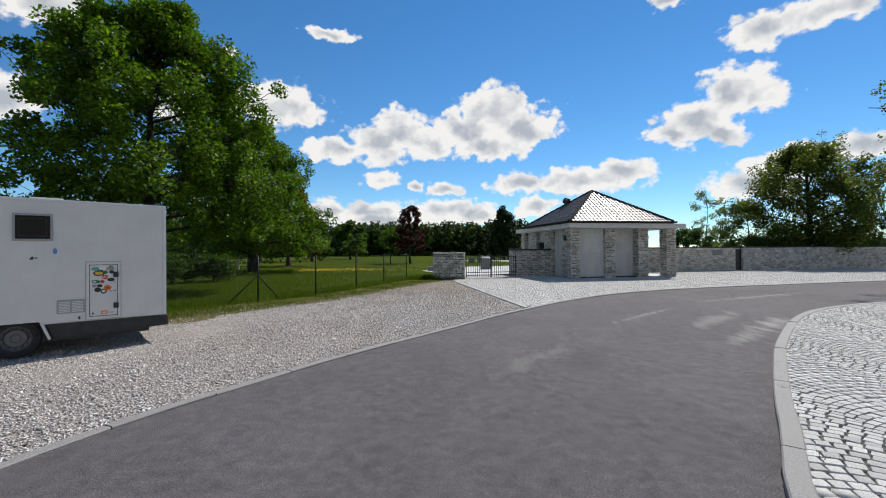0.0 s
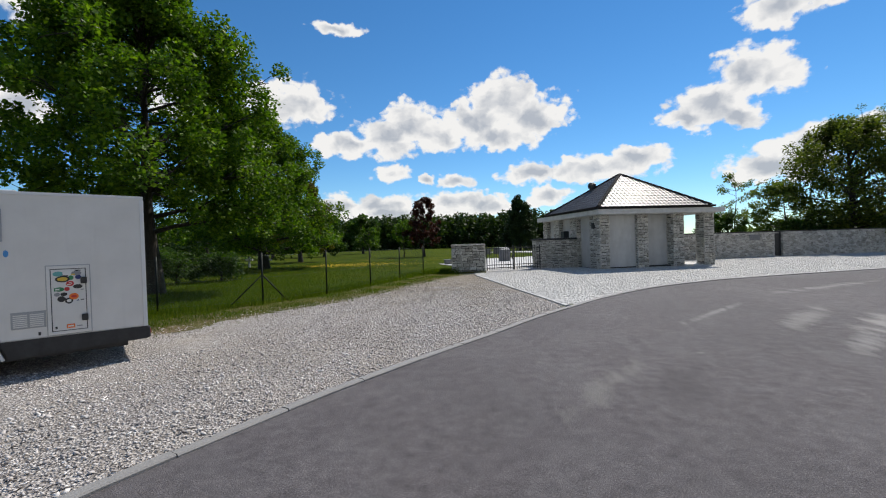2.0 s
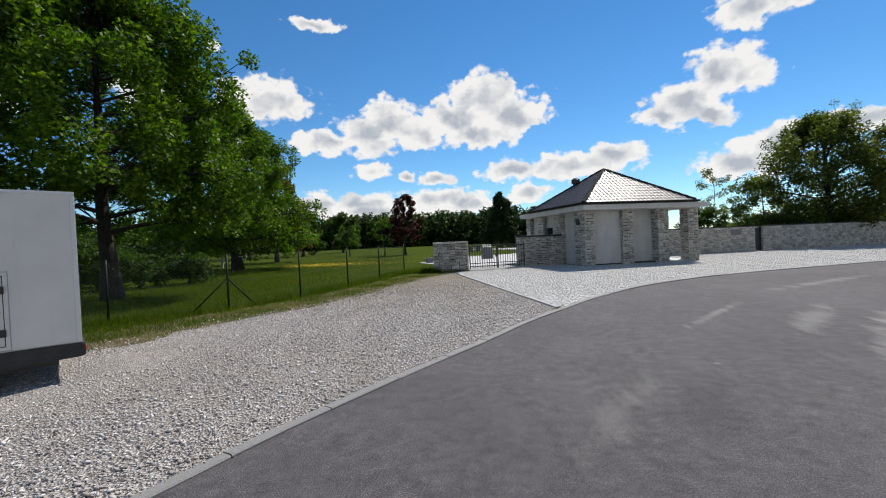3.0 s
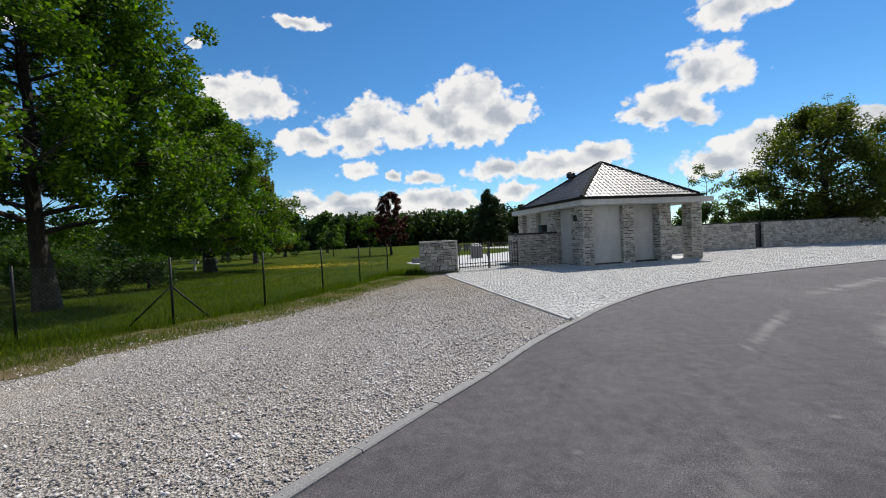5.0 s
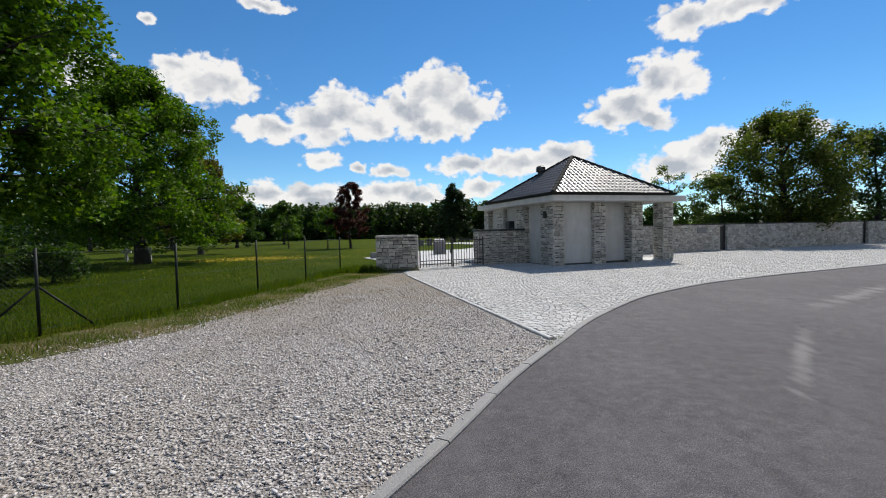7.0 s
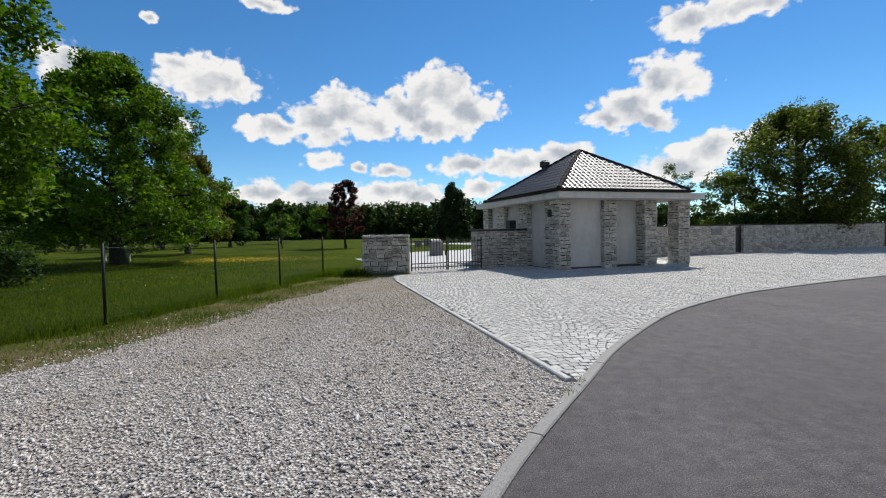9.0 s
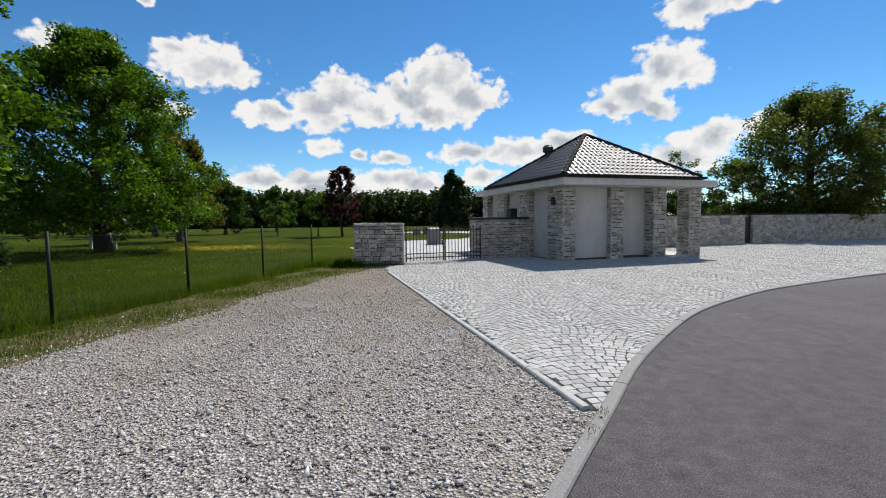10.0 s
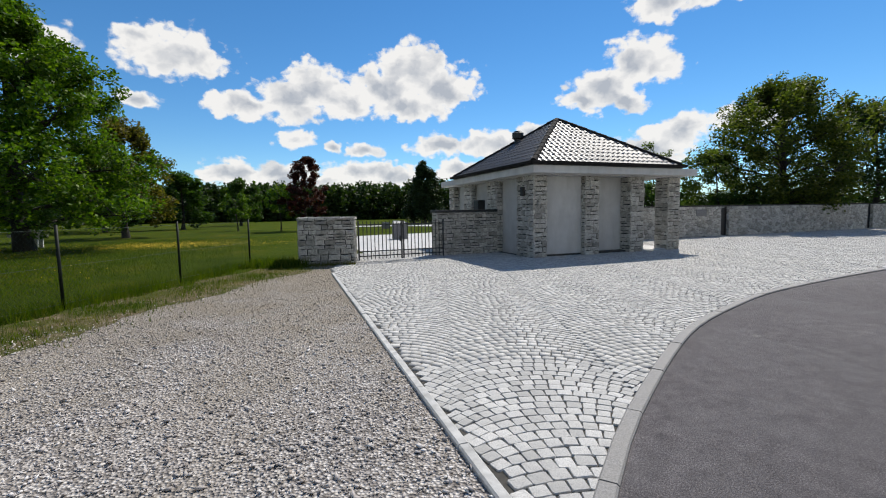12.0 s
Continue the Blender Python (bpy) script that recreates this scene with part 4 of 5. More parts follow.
def build_gate():
    a, b = Vector((0.12, 23.42, 0)), Vector((2.95, 24.30, 0))
    d = (b - a).normalized()
    yaw = math.degrees(math.atan2(d.y, d.x))
    span = (b - a).length
    half = span / 2 - 0.02
    for k in range(2):
        start = a + d * (0.02 + k * (half + 0.02))
        leaf = thing("gate_leaf", Matrix.Translation(start) @ pose(0, 0, 0, 0, 0, yaw), "closed black iron gate leaf with upright bars", "gate", "gate leaves")
        for z in (0.16, 0.31, 1.16):
            box_part("rail", (0, half, -0.02, 0.02, z, z + 0.035), M["black"], leaf, "", 0.004)
        for x in (0.0, half - 0.045):
            box_part("stile", (x, x + 0.045, -0.0225, 0.0225, 0.05, 1.30), M["black"], leaf, "", 0.004)
        bm = bmesh.new()
        box(bm, -0.011, 0.011, -0.011, 0.011, 0.08, 1.24)
        tip = bmesh.ops.create_cone(bm, segments=4, radius1=0.016, radius2=0.0, depth=0.07, cap_ends=True)["verts"]
        bmesh.ops.translate(bm, vec=(0, 0, 1.275), verts=tip)
        first = part("bar", bm, M["black"], leaf)
        n = 10
        for i in range(n):
            ob = first if i == 0 else new("bar", first.data)
            ob.parent = leaf
            ob.location = (0.045 + (half - 0.09) * (i + 1) / (n + 1), 0, 0)
        if k == 0:
            box_part("lock_box", (half - 0.09, half - 0.03, -0.035, 0.035, 0.62, 0.80), M["black"], leaf, "", 0.006)


# ---- fence ----
POSTS = [(-6.12, 12.68), (-5.11, 14.94), (-4.31, 17.45), (-3.74, 20.3), (-3.12, 23.3)]
POSTS_BACK = [(-8.25, 11.35), (-10.6, 9.85), (-13.0, 8.35), (-15.4, 6.85)]


def build_fence():
    rnd = random.Random(11)
    fence = thing("chain_link_fence", Matrix.Identity(4), "dark green chain-link fence with slim steel posts", "fence")
    line = list(reversed(POSTS_BACK)) + POSTS
    tops = []
    for x, y in line:
        z = float(height(x, y))
        tubes_object("post", [([(x, y, z - 0.05), (x + rnd.uniform(-0.02, 0.02), y, z + 1.42)], [0.026, 0.026])], M["post"], fence, sides=8, caps=True)
        tops.append(Vector((x, y, z)))
    c = tops[len(POSTS_BACK)]
    for other in (tops[len(POSTS_BACK) - 1], tops[len(POSTS_BACK) + 1]):
        e = (other - c).normalized() * 0.85
        tubes_object("brace", [([c + Vector((0, 0, 0.80)), c + e + Vector((0, 0, -0.03))], [0.02, 0.02])], M["post"], fence, sides=6, caps=True)
    for a, b in zip(tops, tops[1:]):
        tubes = []
        for h in (0.08, 0.72, 1.34):
            tubes.append(([a + Vector((0, 0, h)), (a + b) / 2 + Vector((0, 0, h - 0.012)), b + Vector((0, 0, h))], [0.0035] * 3))
        l = (b - a).length
        d, z0, z1 = (b - a) / l, 0.06, 1.34
        n = int(l / 0.085)
        hgt = z1 - z0
        for i in range(-int(hgt / 0.085), n + 1):
            for sgn in (1, -1):
                s0, s1 = i * 0.085, i * 0.085 + hgt
                t0, t1 = max(0.0, -s0 / hgt), min(1.0, (l - s0) / hgt)
                if t1 <= t0 + 0.01:
                    continue
                q0, q1 = s0 + hgt * t0, s0 + hgt * t1
                h0, h1 = (z0 + hgt * t0, z0 + hgt * t1) if sgn > 0 else (z1 - hgt * t0, z1 - hgt * t1)
                tubes.append(([a + (b - a) * (q0 / l) + Vector((0, 0, h0)), a + (b - a) * (q1 / l) + Vector((0, 0, h1))], [0.0016, 0.0016]))
        tubes_object("wire_mesh", tubes, M["wire"], fence, sides=3)


# ---- cobbles ----
def cobble_field(poly, step, band, axis, seed, clear, origin):
    """Centres, turns and sizes of cobbles laid in stacked arcs, kept inside the outline."""
    rs = np.random.RandomState(seed)
    ax = np.array(axis)
    ay = np.array((-ax[1], ax[0]))
    px = np.array([p[0] for p in poly]) - origin[0]
    py = np.array([p[1] for p in poly]) - origin[1]
    pu, pv = px * ax[0] + py * ax[1], px * ay[0] + py * ay[1]
    rad = band * 0.66
    sweep = 2 * math.asin(band / 2 / rad)
    arc = rad * sweep
    n = int(round(arc / step))
    us = np.arange(pu.min() - band, pu.max() + band, step)
    out = []
    for b in range(int(math.floor(pv.min() / band)), int(math.ceil(pv.max() / band)) + 1):
        phase = rs.uniform(0, step)
        for i, u0 in enumerate(us):
            cuts = np.cumsum(rs.uniform(0.82, 1.18, n + 1))
            cuts = (cuts - cuts[0]) / (cuts[-1] - cuts[0]) - 0.5
            if i % 2:
                cuts = np.concatenate([[-0.5], cuts[:-1] + 0.5 / n, [0.5]])
            mid, wide = (cuts[:-1] + cuts[1:]) / 2, np.diff(cuts)
            ang = mid * sweep
            u = u0 + phase + rad * (np.cos(ang) - 1) + rs.uniform(-0.005, 0.005, len(mid))
            v = b * band + rad * np.sin(ang)
            out.append(np.stack([u, v, ang, step * np.cos(ang), arc * wide], 1))
    c = np.concatenate(out)
    x, y = origin[0] + c[:, 0] * ax[0] + c[:, 1] * ay[0], origin[1] + c[:, 0] * ax[1] + c[:, 1] * ay[1]
    keep = inside(poly, x, y)
    for dx, dy in ((clear, 0), (-clear, 0), (0, clear), (0, -clear)):
        keep &= inside(poly, x + dx, y + dy)
    turn = c[:, 2] + math.atan2(ax[1], ax[0])
    return np.stack([x, y, turn, c[:, 3], c[:, 4]], 1)[keep]


def cobble_mesh(name, c, z, seed, material, parent):
    rs = np.random.RandomState(seed)
    n = len(c)
    hx, hy = (c[:, 3] * 0.5 - 0.003) * rs.uniform(0.96, 1.0, n), (c[:, 4] * 0.5 - 0.002) * rs.uniform(0.95, 1.0, n)
    t = c[:, 2] + rs.uniform(-0.06, 0.06, n)
    cs, sn = np.cos(t), np.sin(t)
    top = z + rs.uniform(-0.003, 0.003, n)
    vs = np.zeros((n, 8, 3), np.float32)
    for i, (sx, sy) in enumerate(((-1, -1), (1, -1), (1, 1), (-1, 1))):
        jx, jy = rs.uniform(0.93, 1.04, n), rs.uniform(0.93, 1.04, n)
        for lvl, (shrink, dz) in enumerate(((1.0, -0.016), (0.95, 0.0))):
            lx, ly = sx * hx * jx * shrink, sy * hy * jy * shrink
            vs[:, lvl * 4 + i, 0] = c[:, 0] + lx * cs - ly * sn
            vs[:, lvl * 4 + i, 1] = c[:, 1] + lx * sn + ly * cs
            vs[:, lvl * 4 + i, 2] = top + dz + (rs.uniform(-0.002, 0.002, n) if lvl else 0)
    pat = np.array([(4, 5, 6, 7), (0, 1, 5, 4), (1, 2, 6, 5), (2, 3, 7, 6), (3, 0, 4, 7)])
    fs = (np.arange(n)[:, None, None] * 8 + pat[None]).reshape(-1, 4)
    ob = indexed_object(name, vs.reshape(-1, 3), fs, material, parent)
    ob["kind"] = "stuff"
    return ob


def cobble_variants():
    out = []
    rnd = random.Random(77)
    for k in range(8):
        bm = bmesh.new()
        rings = []
        outline = [(-1, -0.84), (-0.86, -1), (0.82, -1), (1, -0.82), (1, 0.86), (0.84, 1), (-0.82, 1), (-1, 0.82)]
        outline = [(x * rnd.uniform(0.92, 1.0), y * rnd.uniform(0.92, 1.0)) for x, y in outline]
        for shrink, z in ((1.0, -0.02), (0.985, -0.005), (0.93, 0.0)):
            rings.append([bm.verts.new((x * 0.5 * shrink, y * 0.5 * shrink, z + rnd.uniform(-0.0015, 0.0015))) for x, y in outline])
        mid = bm.verts.new((rnd.uniform(-0.1, 0.1), rnd.uniform(-0.1, 0.1), 0.003))
        for a, b in zip(rings, rings[1:]):
            for i in range(8):
                bm.faces.new((a[i], a[(i + 1) % 8], b[(i + 1) % 8], b[i]))
        for i in range(8):
            bm.faces.new((rings[2][i], rings[2][(i + 1) % 8], mid))
        me = bpy.data.meshes.new("cobble")
        bm.to_mesh(me)
        bm.free()
        me.materials.append(COBBLE)
        out.append(me)
    return out


def lay_cobbles(name, label, poly, z, step, band, axis, origin, near, seed, drop=None, snug=1.0, clear=0.03):
    root = thing(name, Matrix.Identity(4), label, "pavement", kind="structure")
    c = cobble_field(poly, step, band, axis, seed, clear, origin)
    c[:, 3:] *= snug
    if drop is not None:
        c = c[~inside(drop, c[:, 0], c[:, 1])]
    d = np.hypot(c[:, 0] - near[0], c[:, 1] - near[1])
    order = np.argsort(d)
    rnd = random.Random(seed)
    shapes = cobble_variants()
    for i in order[:280]:
        x, y, t, sx, sy = c[i]
        ob = new("cobble", rnd.choice(shapes))
        ob.parent = root
        ob.matrix_basis = Matrix.Translation((x, y, z + rnd.uniform(-0.003, 0.003))) @ pose(0, 0, 0, 0, 0, math.degrees(t) + rnd.uniform(-4, 4)) @ Matrix.Diagonal((sx * rnd.uniform(0.95, 0.99), sy * rnd.uniform(0.95, 1.0), 1, 1))
    cobble_mesh("cobbles", c[order[280:]], z, seed + 1, COBBLE_ALL, root)


# ---- trees ----
def crown_leaves(centres, sizes, per, leaf, rs, flat=0.9):
    """Rhombic leaves scattered about the clump centres: (count * 4, 3)."""
    centres, sizes = np.asarray(centres), np.asarray(sizes)
    idx = np.repeat(np.arange(len(centres)), per)
    n = len(idx)
    off = rs.normal(0, 1, (n, 3))
    off *= (rs.uniform(0.05, 1, n) ** 0.42 / np.linalg.norm(off, axis=1) * 0.82 * sizes[idx])[:, None]
    off[:, 2] *= flat
    p = centres[idx] + off
    a = rs.normal(0, 1, (n, 3))
    a[:, 2] = a[:, 2] * 0.6 - 0.2
    a /= np.linalg.norm(a, axis=1)[:, None]
    up = rs.normal(0, 0.65, (n, 3)) + np.array((0, 0, 0.8))
    b = np.cross(a, up)
    b /= np.linalg.norm(b, axis=1)[:, None] + 1e-6
    l = leaf * rs.uniform(0.6, 1.25, n)[:, None]
    w = l * rs.uniform(0.5, 0.75, n)[:, None]
    nrm = np.cross(a, b)
    sag = nrm * l * rs.uniform(-0.15, 0.15, n)[:, None]
    return np.stack([p - a * l * 0.5, p + b * w * 0.5 + sag, p + a * l * 0.5, p - b * w * 0.5 + sag], 1).reshape(-1, 3)


def make_tree(name, label, base, tall, wide, low, material, seed, clumps=160, per=130, leaf=0.13, limbs=14, profile="round", trunk=0.24, sparse=0.0, lift=0.55, clump_size=0.62):
    """A tapered trunk, curved limbs and side branches that carry clumps of leaves; profile: how its breadth goes with its height."""
    rs = np.random.RandomState(seed)
    rnd = random.Random(seed)
    root = thing(name, Matrix.Translation((*base, float(height(*base)) - 0.03)), label, "tree")
    lean = (rnd.uniform(-0.02, 0.02), rnd.uniform(-0.02, 0.02))

    def axis(h):
        return Vector((lean[0] * h + 0.08 * math.sin(h * 0.9 + seed), lean[1] * h + 0.08 * math.cos(h * 1.1 + seed), h))

    def breadth(f):
        f = min(max(f, 0.0), 1.0)
        if profile == "cone":
            return wide * (1 - f) ** 0.75
        if profile == "flame":
            return wide * (min(1, f * 4.5 + 0.35) * (1 - f) ** 0.62 * 1.25)
        if profile == "oak":
            return wide * min(1.0, 0.86 + 0.5 * f) * max(0.0, 1 - max(0.0, f - 0.12) ** 1.9 * 1.28) ** 0.8
        return wide * max(0.0, 1 - abs(2 * f - 0.85) ** 2.4 * 0.75) ** 0.6 * (1 if f < 0.9 else 0.8)

    def room(p):
        """How far out the crown goes in that direction, with lobes and hollows."""
        w = math.atan2(p.y, p.x)
        lobe = 1 + 0.09 * math.sin(3 * w + seed + p.z * 0.8) + 0.08 * math.sin(5 * w - seed + p.z * 1.7) + 0.07 * math.sin(p.z * 3.1 + 2 * w)
        return max(0.2, breadth((p.z - low) / (tall - low)) * lobe)

    heights = np.linspace(0, tall * 0.93, 11)
    flare = [1.45, 1.05] + [max(0.06, 1 - h / (tall * 1.0)) for h in heights[2:]]
    tubes = [([axis(h) for h in heights], [trunk * k for k in flare])]
    tips, sizes = [], []
    for i in range(limbs):
        f = (i + 0.4) / limbs
        h0 = low + (tall * 0.86 - low) * f ** 1.1
        az = i * 2.39996 + rnd.uniform(-0.35, 0.35)
        reach = breadth((h0 + 0.12 * tall * (1 - f) - low) / (tall - low)) * rnd.uniform(0.82, 1.04)
        if reach < 0.3:
            continue
        rise = lift * reach * (0.25 + 0.75 * f) + (0.35 if f < 0.2 else 0)
        start = axis(h0)
        tip = Vector((math.cos(az) * reach, math.sin(az) * reach, min(h0 + rise, tall - 0.4)))
        reach = min(reach, room(tip) * 0.92)
        rise = min(rise, tall - 0.4 - h0)
        pts, n = [], 6
        for k in range(n):
            t = k / (n - 1)
            droop = -0.10 * reach * t * t if f < 0.3 else 0
            w = 0.16 * reach * math.sin(3.1 * t + i) * t * 0.5
            pts.append(start + Vector((math.cos(az) * reach * t - math.sin(az) * w, math.sin(az) * reach * t + math.cos(az) * w, rise * t ** 0.8 + droop)))
        r0 = trunk * 0.34 * (1 - 0.6 * f)
        tubes.append((pts, [r0 * (1 - 0.86 * k / (n - 1)) for k in range(n)]))
        m = max(3, int(round(clumps / limbs)))
        for j in range(m):
            t = 0.28 + 0.72 * (j + rnd.random()) / m
            q = pts[0].lerp(pts[-1], 0)
            s = t * (n - 1)
            k = min(int(s), n - 2)
            q = pts[k].lerp(pts[k + 1], s - k)
            side = az + rnd.choice((-1, 1)) * rnd.uniform(0.5, 1.4)
            ln = reach * rnd.uniform(0.14, 0.40) * (1.15 - 0.45 * t) + 0.15
            end = q + Vector((math.cos(side) * ln, math.sin(side) * ln, rnd.uniform(-0.55, 0.85) * ln + 0.02))
            end.z = min(end.z, tall - 0.2)
            fit = room(end) * rnd.uniform(0.62, 1.10)
            far = math.hypot(end.x, end.y)
            if far > fit:
                end.x, end.y = end.x * fit / far, end.y * fit / far
            if rnd.random() < sparse:
                continue
            tubes.append(([q, q.lerp(end, 0.55) + Vector((0, 0, 0.06 * ln)), end], [r0 * 0.3 * (1.1 - t * 0.7) + 0.006, 0.012, 0.005]))
            tips.append(end)
            sizes.append(clump_size * rnd.uniform(0.7, 1.3) * (0.6 + 0.4 * min(1.0, wide / 5)))
    for k in range(max(3, clumps // 34)):
        h = tall * rnd.uniform(0.76, 1.0)
        w = breadth((h - low) / (tall - low)) * rnd.uniform(0.15, 1.0)
        az = rnd.uniform(0, 6.28)
        end = axis(tall * 0.9) * 1.0
        end = Vector((end.x + math.cos(az) * w, end.y + math.sin(az) * w, h - 0.15))
        tubes.append(([axis(tall * 0.72), end], [0.03, 0.006]))
        tips.append(end)
        sizes.append(clump_size * 0.8)
    tubes_object("trunk", tubes, M["bark"], root, "dark bark trunk and limbs", sides=7)
    quads_object("crown", crown_leaves([tuple(t) for t in tips], sizes, per, leaf, rs), 4, material, root)
    return root


def build_trees():
    make_tree("oak_tree", "tall broad oak in fresh green leaf beside the fence", (-12.15, 15.9), 11.8, 5.5, 2.2, LEAF_OAK, 101, 760, 150, 0.155, 36, "oak", 0.27, sparse=0.06, lift=0.42, clump_size=0.58)
    make_tree("oak_tree", "broad round oak standing on the meadow among stone crosses", (-17.0, 33.0), 12.0, 6.3, 1.0, LEAF_OAK, 102, 620, 120, 0.20, 30, "oak", 0.34, clump_size=0.72)
    make_tree("young_oak_tree", "oak with brownish young leaves on the meadow", (-20.0, 46.5), 9.6, 4.3, 1.4, LEAF_BROWN, 103, 200, 90, 0.24, 18, "oak", 0.22, clump_size=0.7)
    for i, (x, y, h, w) in enumerate(((-31, 62, 9.0, 5.0), (-36, 70, 10.5, 5.5), (-25.5, 68, 7.0, 3.6), (-44, 66, 9.5, 5.5), (-24, 84, 7.5, 3.6))):
        make_tree("meadow_tree", "green deciduous tree at the far edge of the meadow", (x, y), h, w, 0.7, LEAF_DARK, 110 + i, 110, 70, 0.38, 12, "round", 0.2, clump_size=0.95)
    make_tree("young_tree", "slim young green tree on the meadow", (-10.3, 55.0), 4.6, 1.7, 1.3, LEAF_OAK, 120, 40, 60, 0.2, 9, "round", 0.07, clump_size=0.5)
    make_tree("young_tree", "slim young green tree on the meadow", (-15.5, 58.0), 4.2, 1.6, 1.1, LEAF_OAK, 121, 40, 60, 0.2, 9, "round", 0.07, clump_size=0.5)
    make_tree("copper_beech", "dark red copper-leaved tree on the meadow", (-7.55, 54.0), 7.8, 2.3, 1.3, LEAF_RED, 122, 150, 80, 0.2, 20, "flame", 0.12, clump_size=0.5)
    make_tree("conifer", "dense dark conical conifer beyond the gate", (5.4, 71.0), 9.0, 3.7, 0.4, LEAF_CONIFER, 123, 260, 110, 0.26, 34, "cone", 0.16, lift=0.15, clump_size=0.7)
    # behind the boundary wall
    make_tree("oak_tree", "large spreading oak behind the boundary wall", (28.0, 37.6), 10.0, 5.5, 1.0, LEAF_WALL, 130, 520, 85, 0.22, 28, "round", 0.34, sparse=0.12, clump_size=0.85)
    make_tree("lime_tree", "green leafy tree behind the boundary wall", (38.5, 40.0), 9.2, 5.6, 0.8, LEAF_WOODS, 131, 170, 90, 0.25, 15, "round", 0.25, clump_size=0.85)
    make_tree("lime_tree", "green leafy tree behind the boundary wall", (47.5, 40.5), 9.5, 6.0, 0.8, LEAF_WOODS, 137, 150, 80, 0.28, 15, "round", 0.25, clump_size=0.9)
    make_tree("birch_tree", "thin sparse birch behind the boundary wall", (34.5, 44.5), 13.2, 3.2, 3.0, LEAF_BIRCH, 132, 120, 40, 0.17, 20, "round", 0.14, sparse=0.15, clump_size=0.7)
    make_tree("hazel_shrub", "yellow-green shrub behind the boundary wall", (23.6, 38.0), 5.6, 2.7, 0.4, LEAF_BIRCH, 133, 90, 80, 0.2, 12, "round", 0.1, clump_size=0.7)
    make_tree("dark_shrub", "dark leafy shrub behind the boundary wall", (18.2, 36.9), 3.2, 2.0, 0.3, LEAF_DARK, 134, 90, 90, 0.18, 12, "round", 0.1, clump_size=0.55)
    make_tree("birch_tree", "slim pale birch far behind the wall", (26.5, 50.5), 8.5, 2.0, 1.5, LEAF_BIRCH, 135, 70, 40, 0.2, 13, "round", 0.08, sparse=0.1, clump_size=0.6)
    make_tree("meadow_tree", "green deciduous tree behind the gatehouse", (14.9, 53.0), 7.4, 2.6, 1.0, LEAF_OAK, 136, 80, 70, 0.28, 12, "round", 0.16, clump_size=0.8)
    make_tree("lime_tree", "spreading young-leaved tree on the traffic island", (18.9, 12.4), 12.4, 7.2, 3.0, LEAF_BIRCH, 138, 190, 55, 0.13, 18, "oak", 0.26, sparse=0.1, clump_size=0.55)
    for i, (x, y, h) in enumerate(((-14.6, 20.4, 1.5), (-13.3, 21.8, 1.4), (-16.0, 19.6, 1.9), (-18.3, 18.2, 2.2), (-17.5, 22.3, 1.9), (-20.0, 23.8, 2.4), (-22.5, 25.6, 2.2), (-25.2, 27.6, 2.8), (-28.5, 30.5, 3.0), (-33.0, 35.0, 3.2), (23.1, 37.0, 2.6), (26.1, 37.6, 2.6), (30.0, 38.8, 2.8), (33.5, 39.8, 2.8))):
        make_tree("shrub", "dense dark green shrub under the trees", (x, y), h, h * 0.75, 0.1, LEAF_DARK, 150 + i, 70, 80, 0.13, 12, "round", 0.06, clump_size=0.5)


def far_woods():
    rs = np.random.RandomState(9)
    out, spots = [], []
    for k in range(900):
        x = rs.uniform(-200, 44)
        y = 132 + rs.uniform(0, 26) - 0.08 * abs(x + 20)
        spots.append((x, y, rs.uniform(8.6, 10.8), rs.uniform(2.0, 3.6), rs.uniform() < 0.4))
    for k in range(60):
        spots.append((rs.uniform(55, 160), rs.uniform(80, 120), rs.uniform(2.6, 4.2), rs.uniform(3, 5), False))
    for k in range(50):
        spots.append((rs.uniform(-140, -48), rs.uniform(74, 110), rs.uniform(6, 9.5), rs.uniform(3, 5), False))
    for x, y, h, w, spire in spots:
        n = 28
        f = rs.uniform(0, 1, n)
        if spire:
            r = w * 0.8 * (1 - f) ** 0.7 * np.sqrt(rs.uniform(0.1, 1, n))
        else:
            r = w * np.sqrt(np.clip(1 - np.abs(f * 2 - 0.7) ** 2 * 0.55, 0.05, 1)) * np.sqrt(rs.uniform(0.1, 1, n))
        az = rs.uniform(0, 6.28, n)
        c = np.stack([x + r * np.cos(az), y + r * np.sin(az), 0.3 + f * (h - 0.6)], 1)
        out.append(crown_leaves(c, np.full(n, 1.0 if spire else 1.5), 9, 1.0, rs))
    ob = quads_object("far_woods", np.concatenate(out), 4, LEAF_WOODS)
    return tagged(ob, "line of dark green woods on the horizon", "woods", kind="stuff")


# ---- grass, flowers, loose stones ----
def blades(name, label, xs, ys, tall, wide, material, rs, z=-0.035):
    n = len(xs)
    az = rs.uniform(0, 6.28, n)
    h = tall * rs.uniform(0.45, 1.2, n)
    lean = rs.uniform(0.1, 0.6, n) * h
    b = rs.uniform(0, 6.28, n)
    base = np.stack([xs, ys, height(xs, ys) + z], 1)
    side = np.stack([np.cos(az), np.sin(az), np.zeros(n)], 1) * (wide * rs.uniform(0.6, 1.3, n))[:, None]
    tip = base + np.stack([np.cos(b) * lean, np.sin(b) * lean, h], 1)
    ob = quads_object(name, np.stack([base - side, base + side, tip], 1).reshape(-1, 3), 3, material)
    return tagged(ob, label, "grass", kind="stuff")


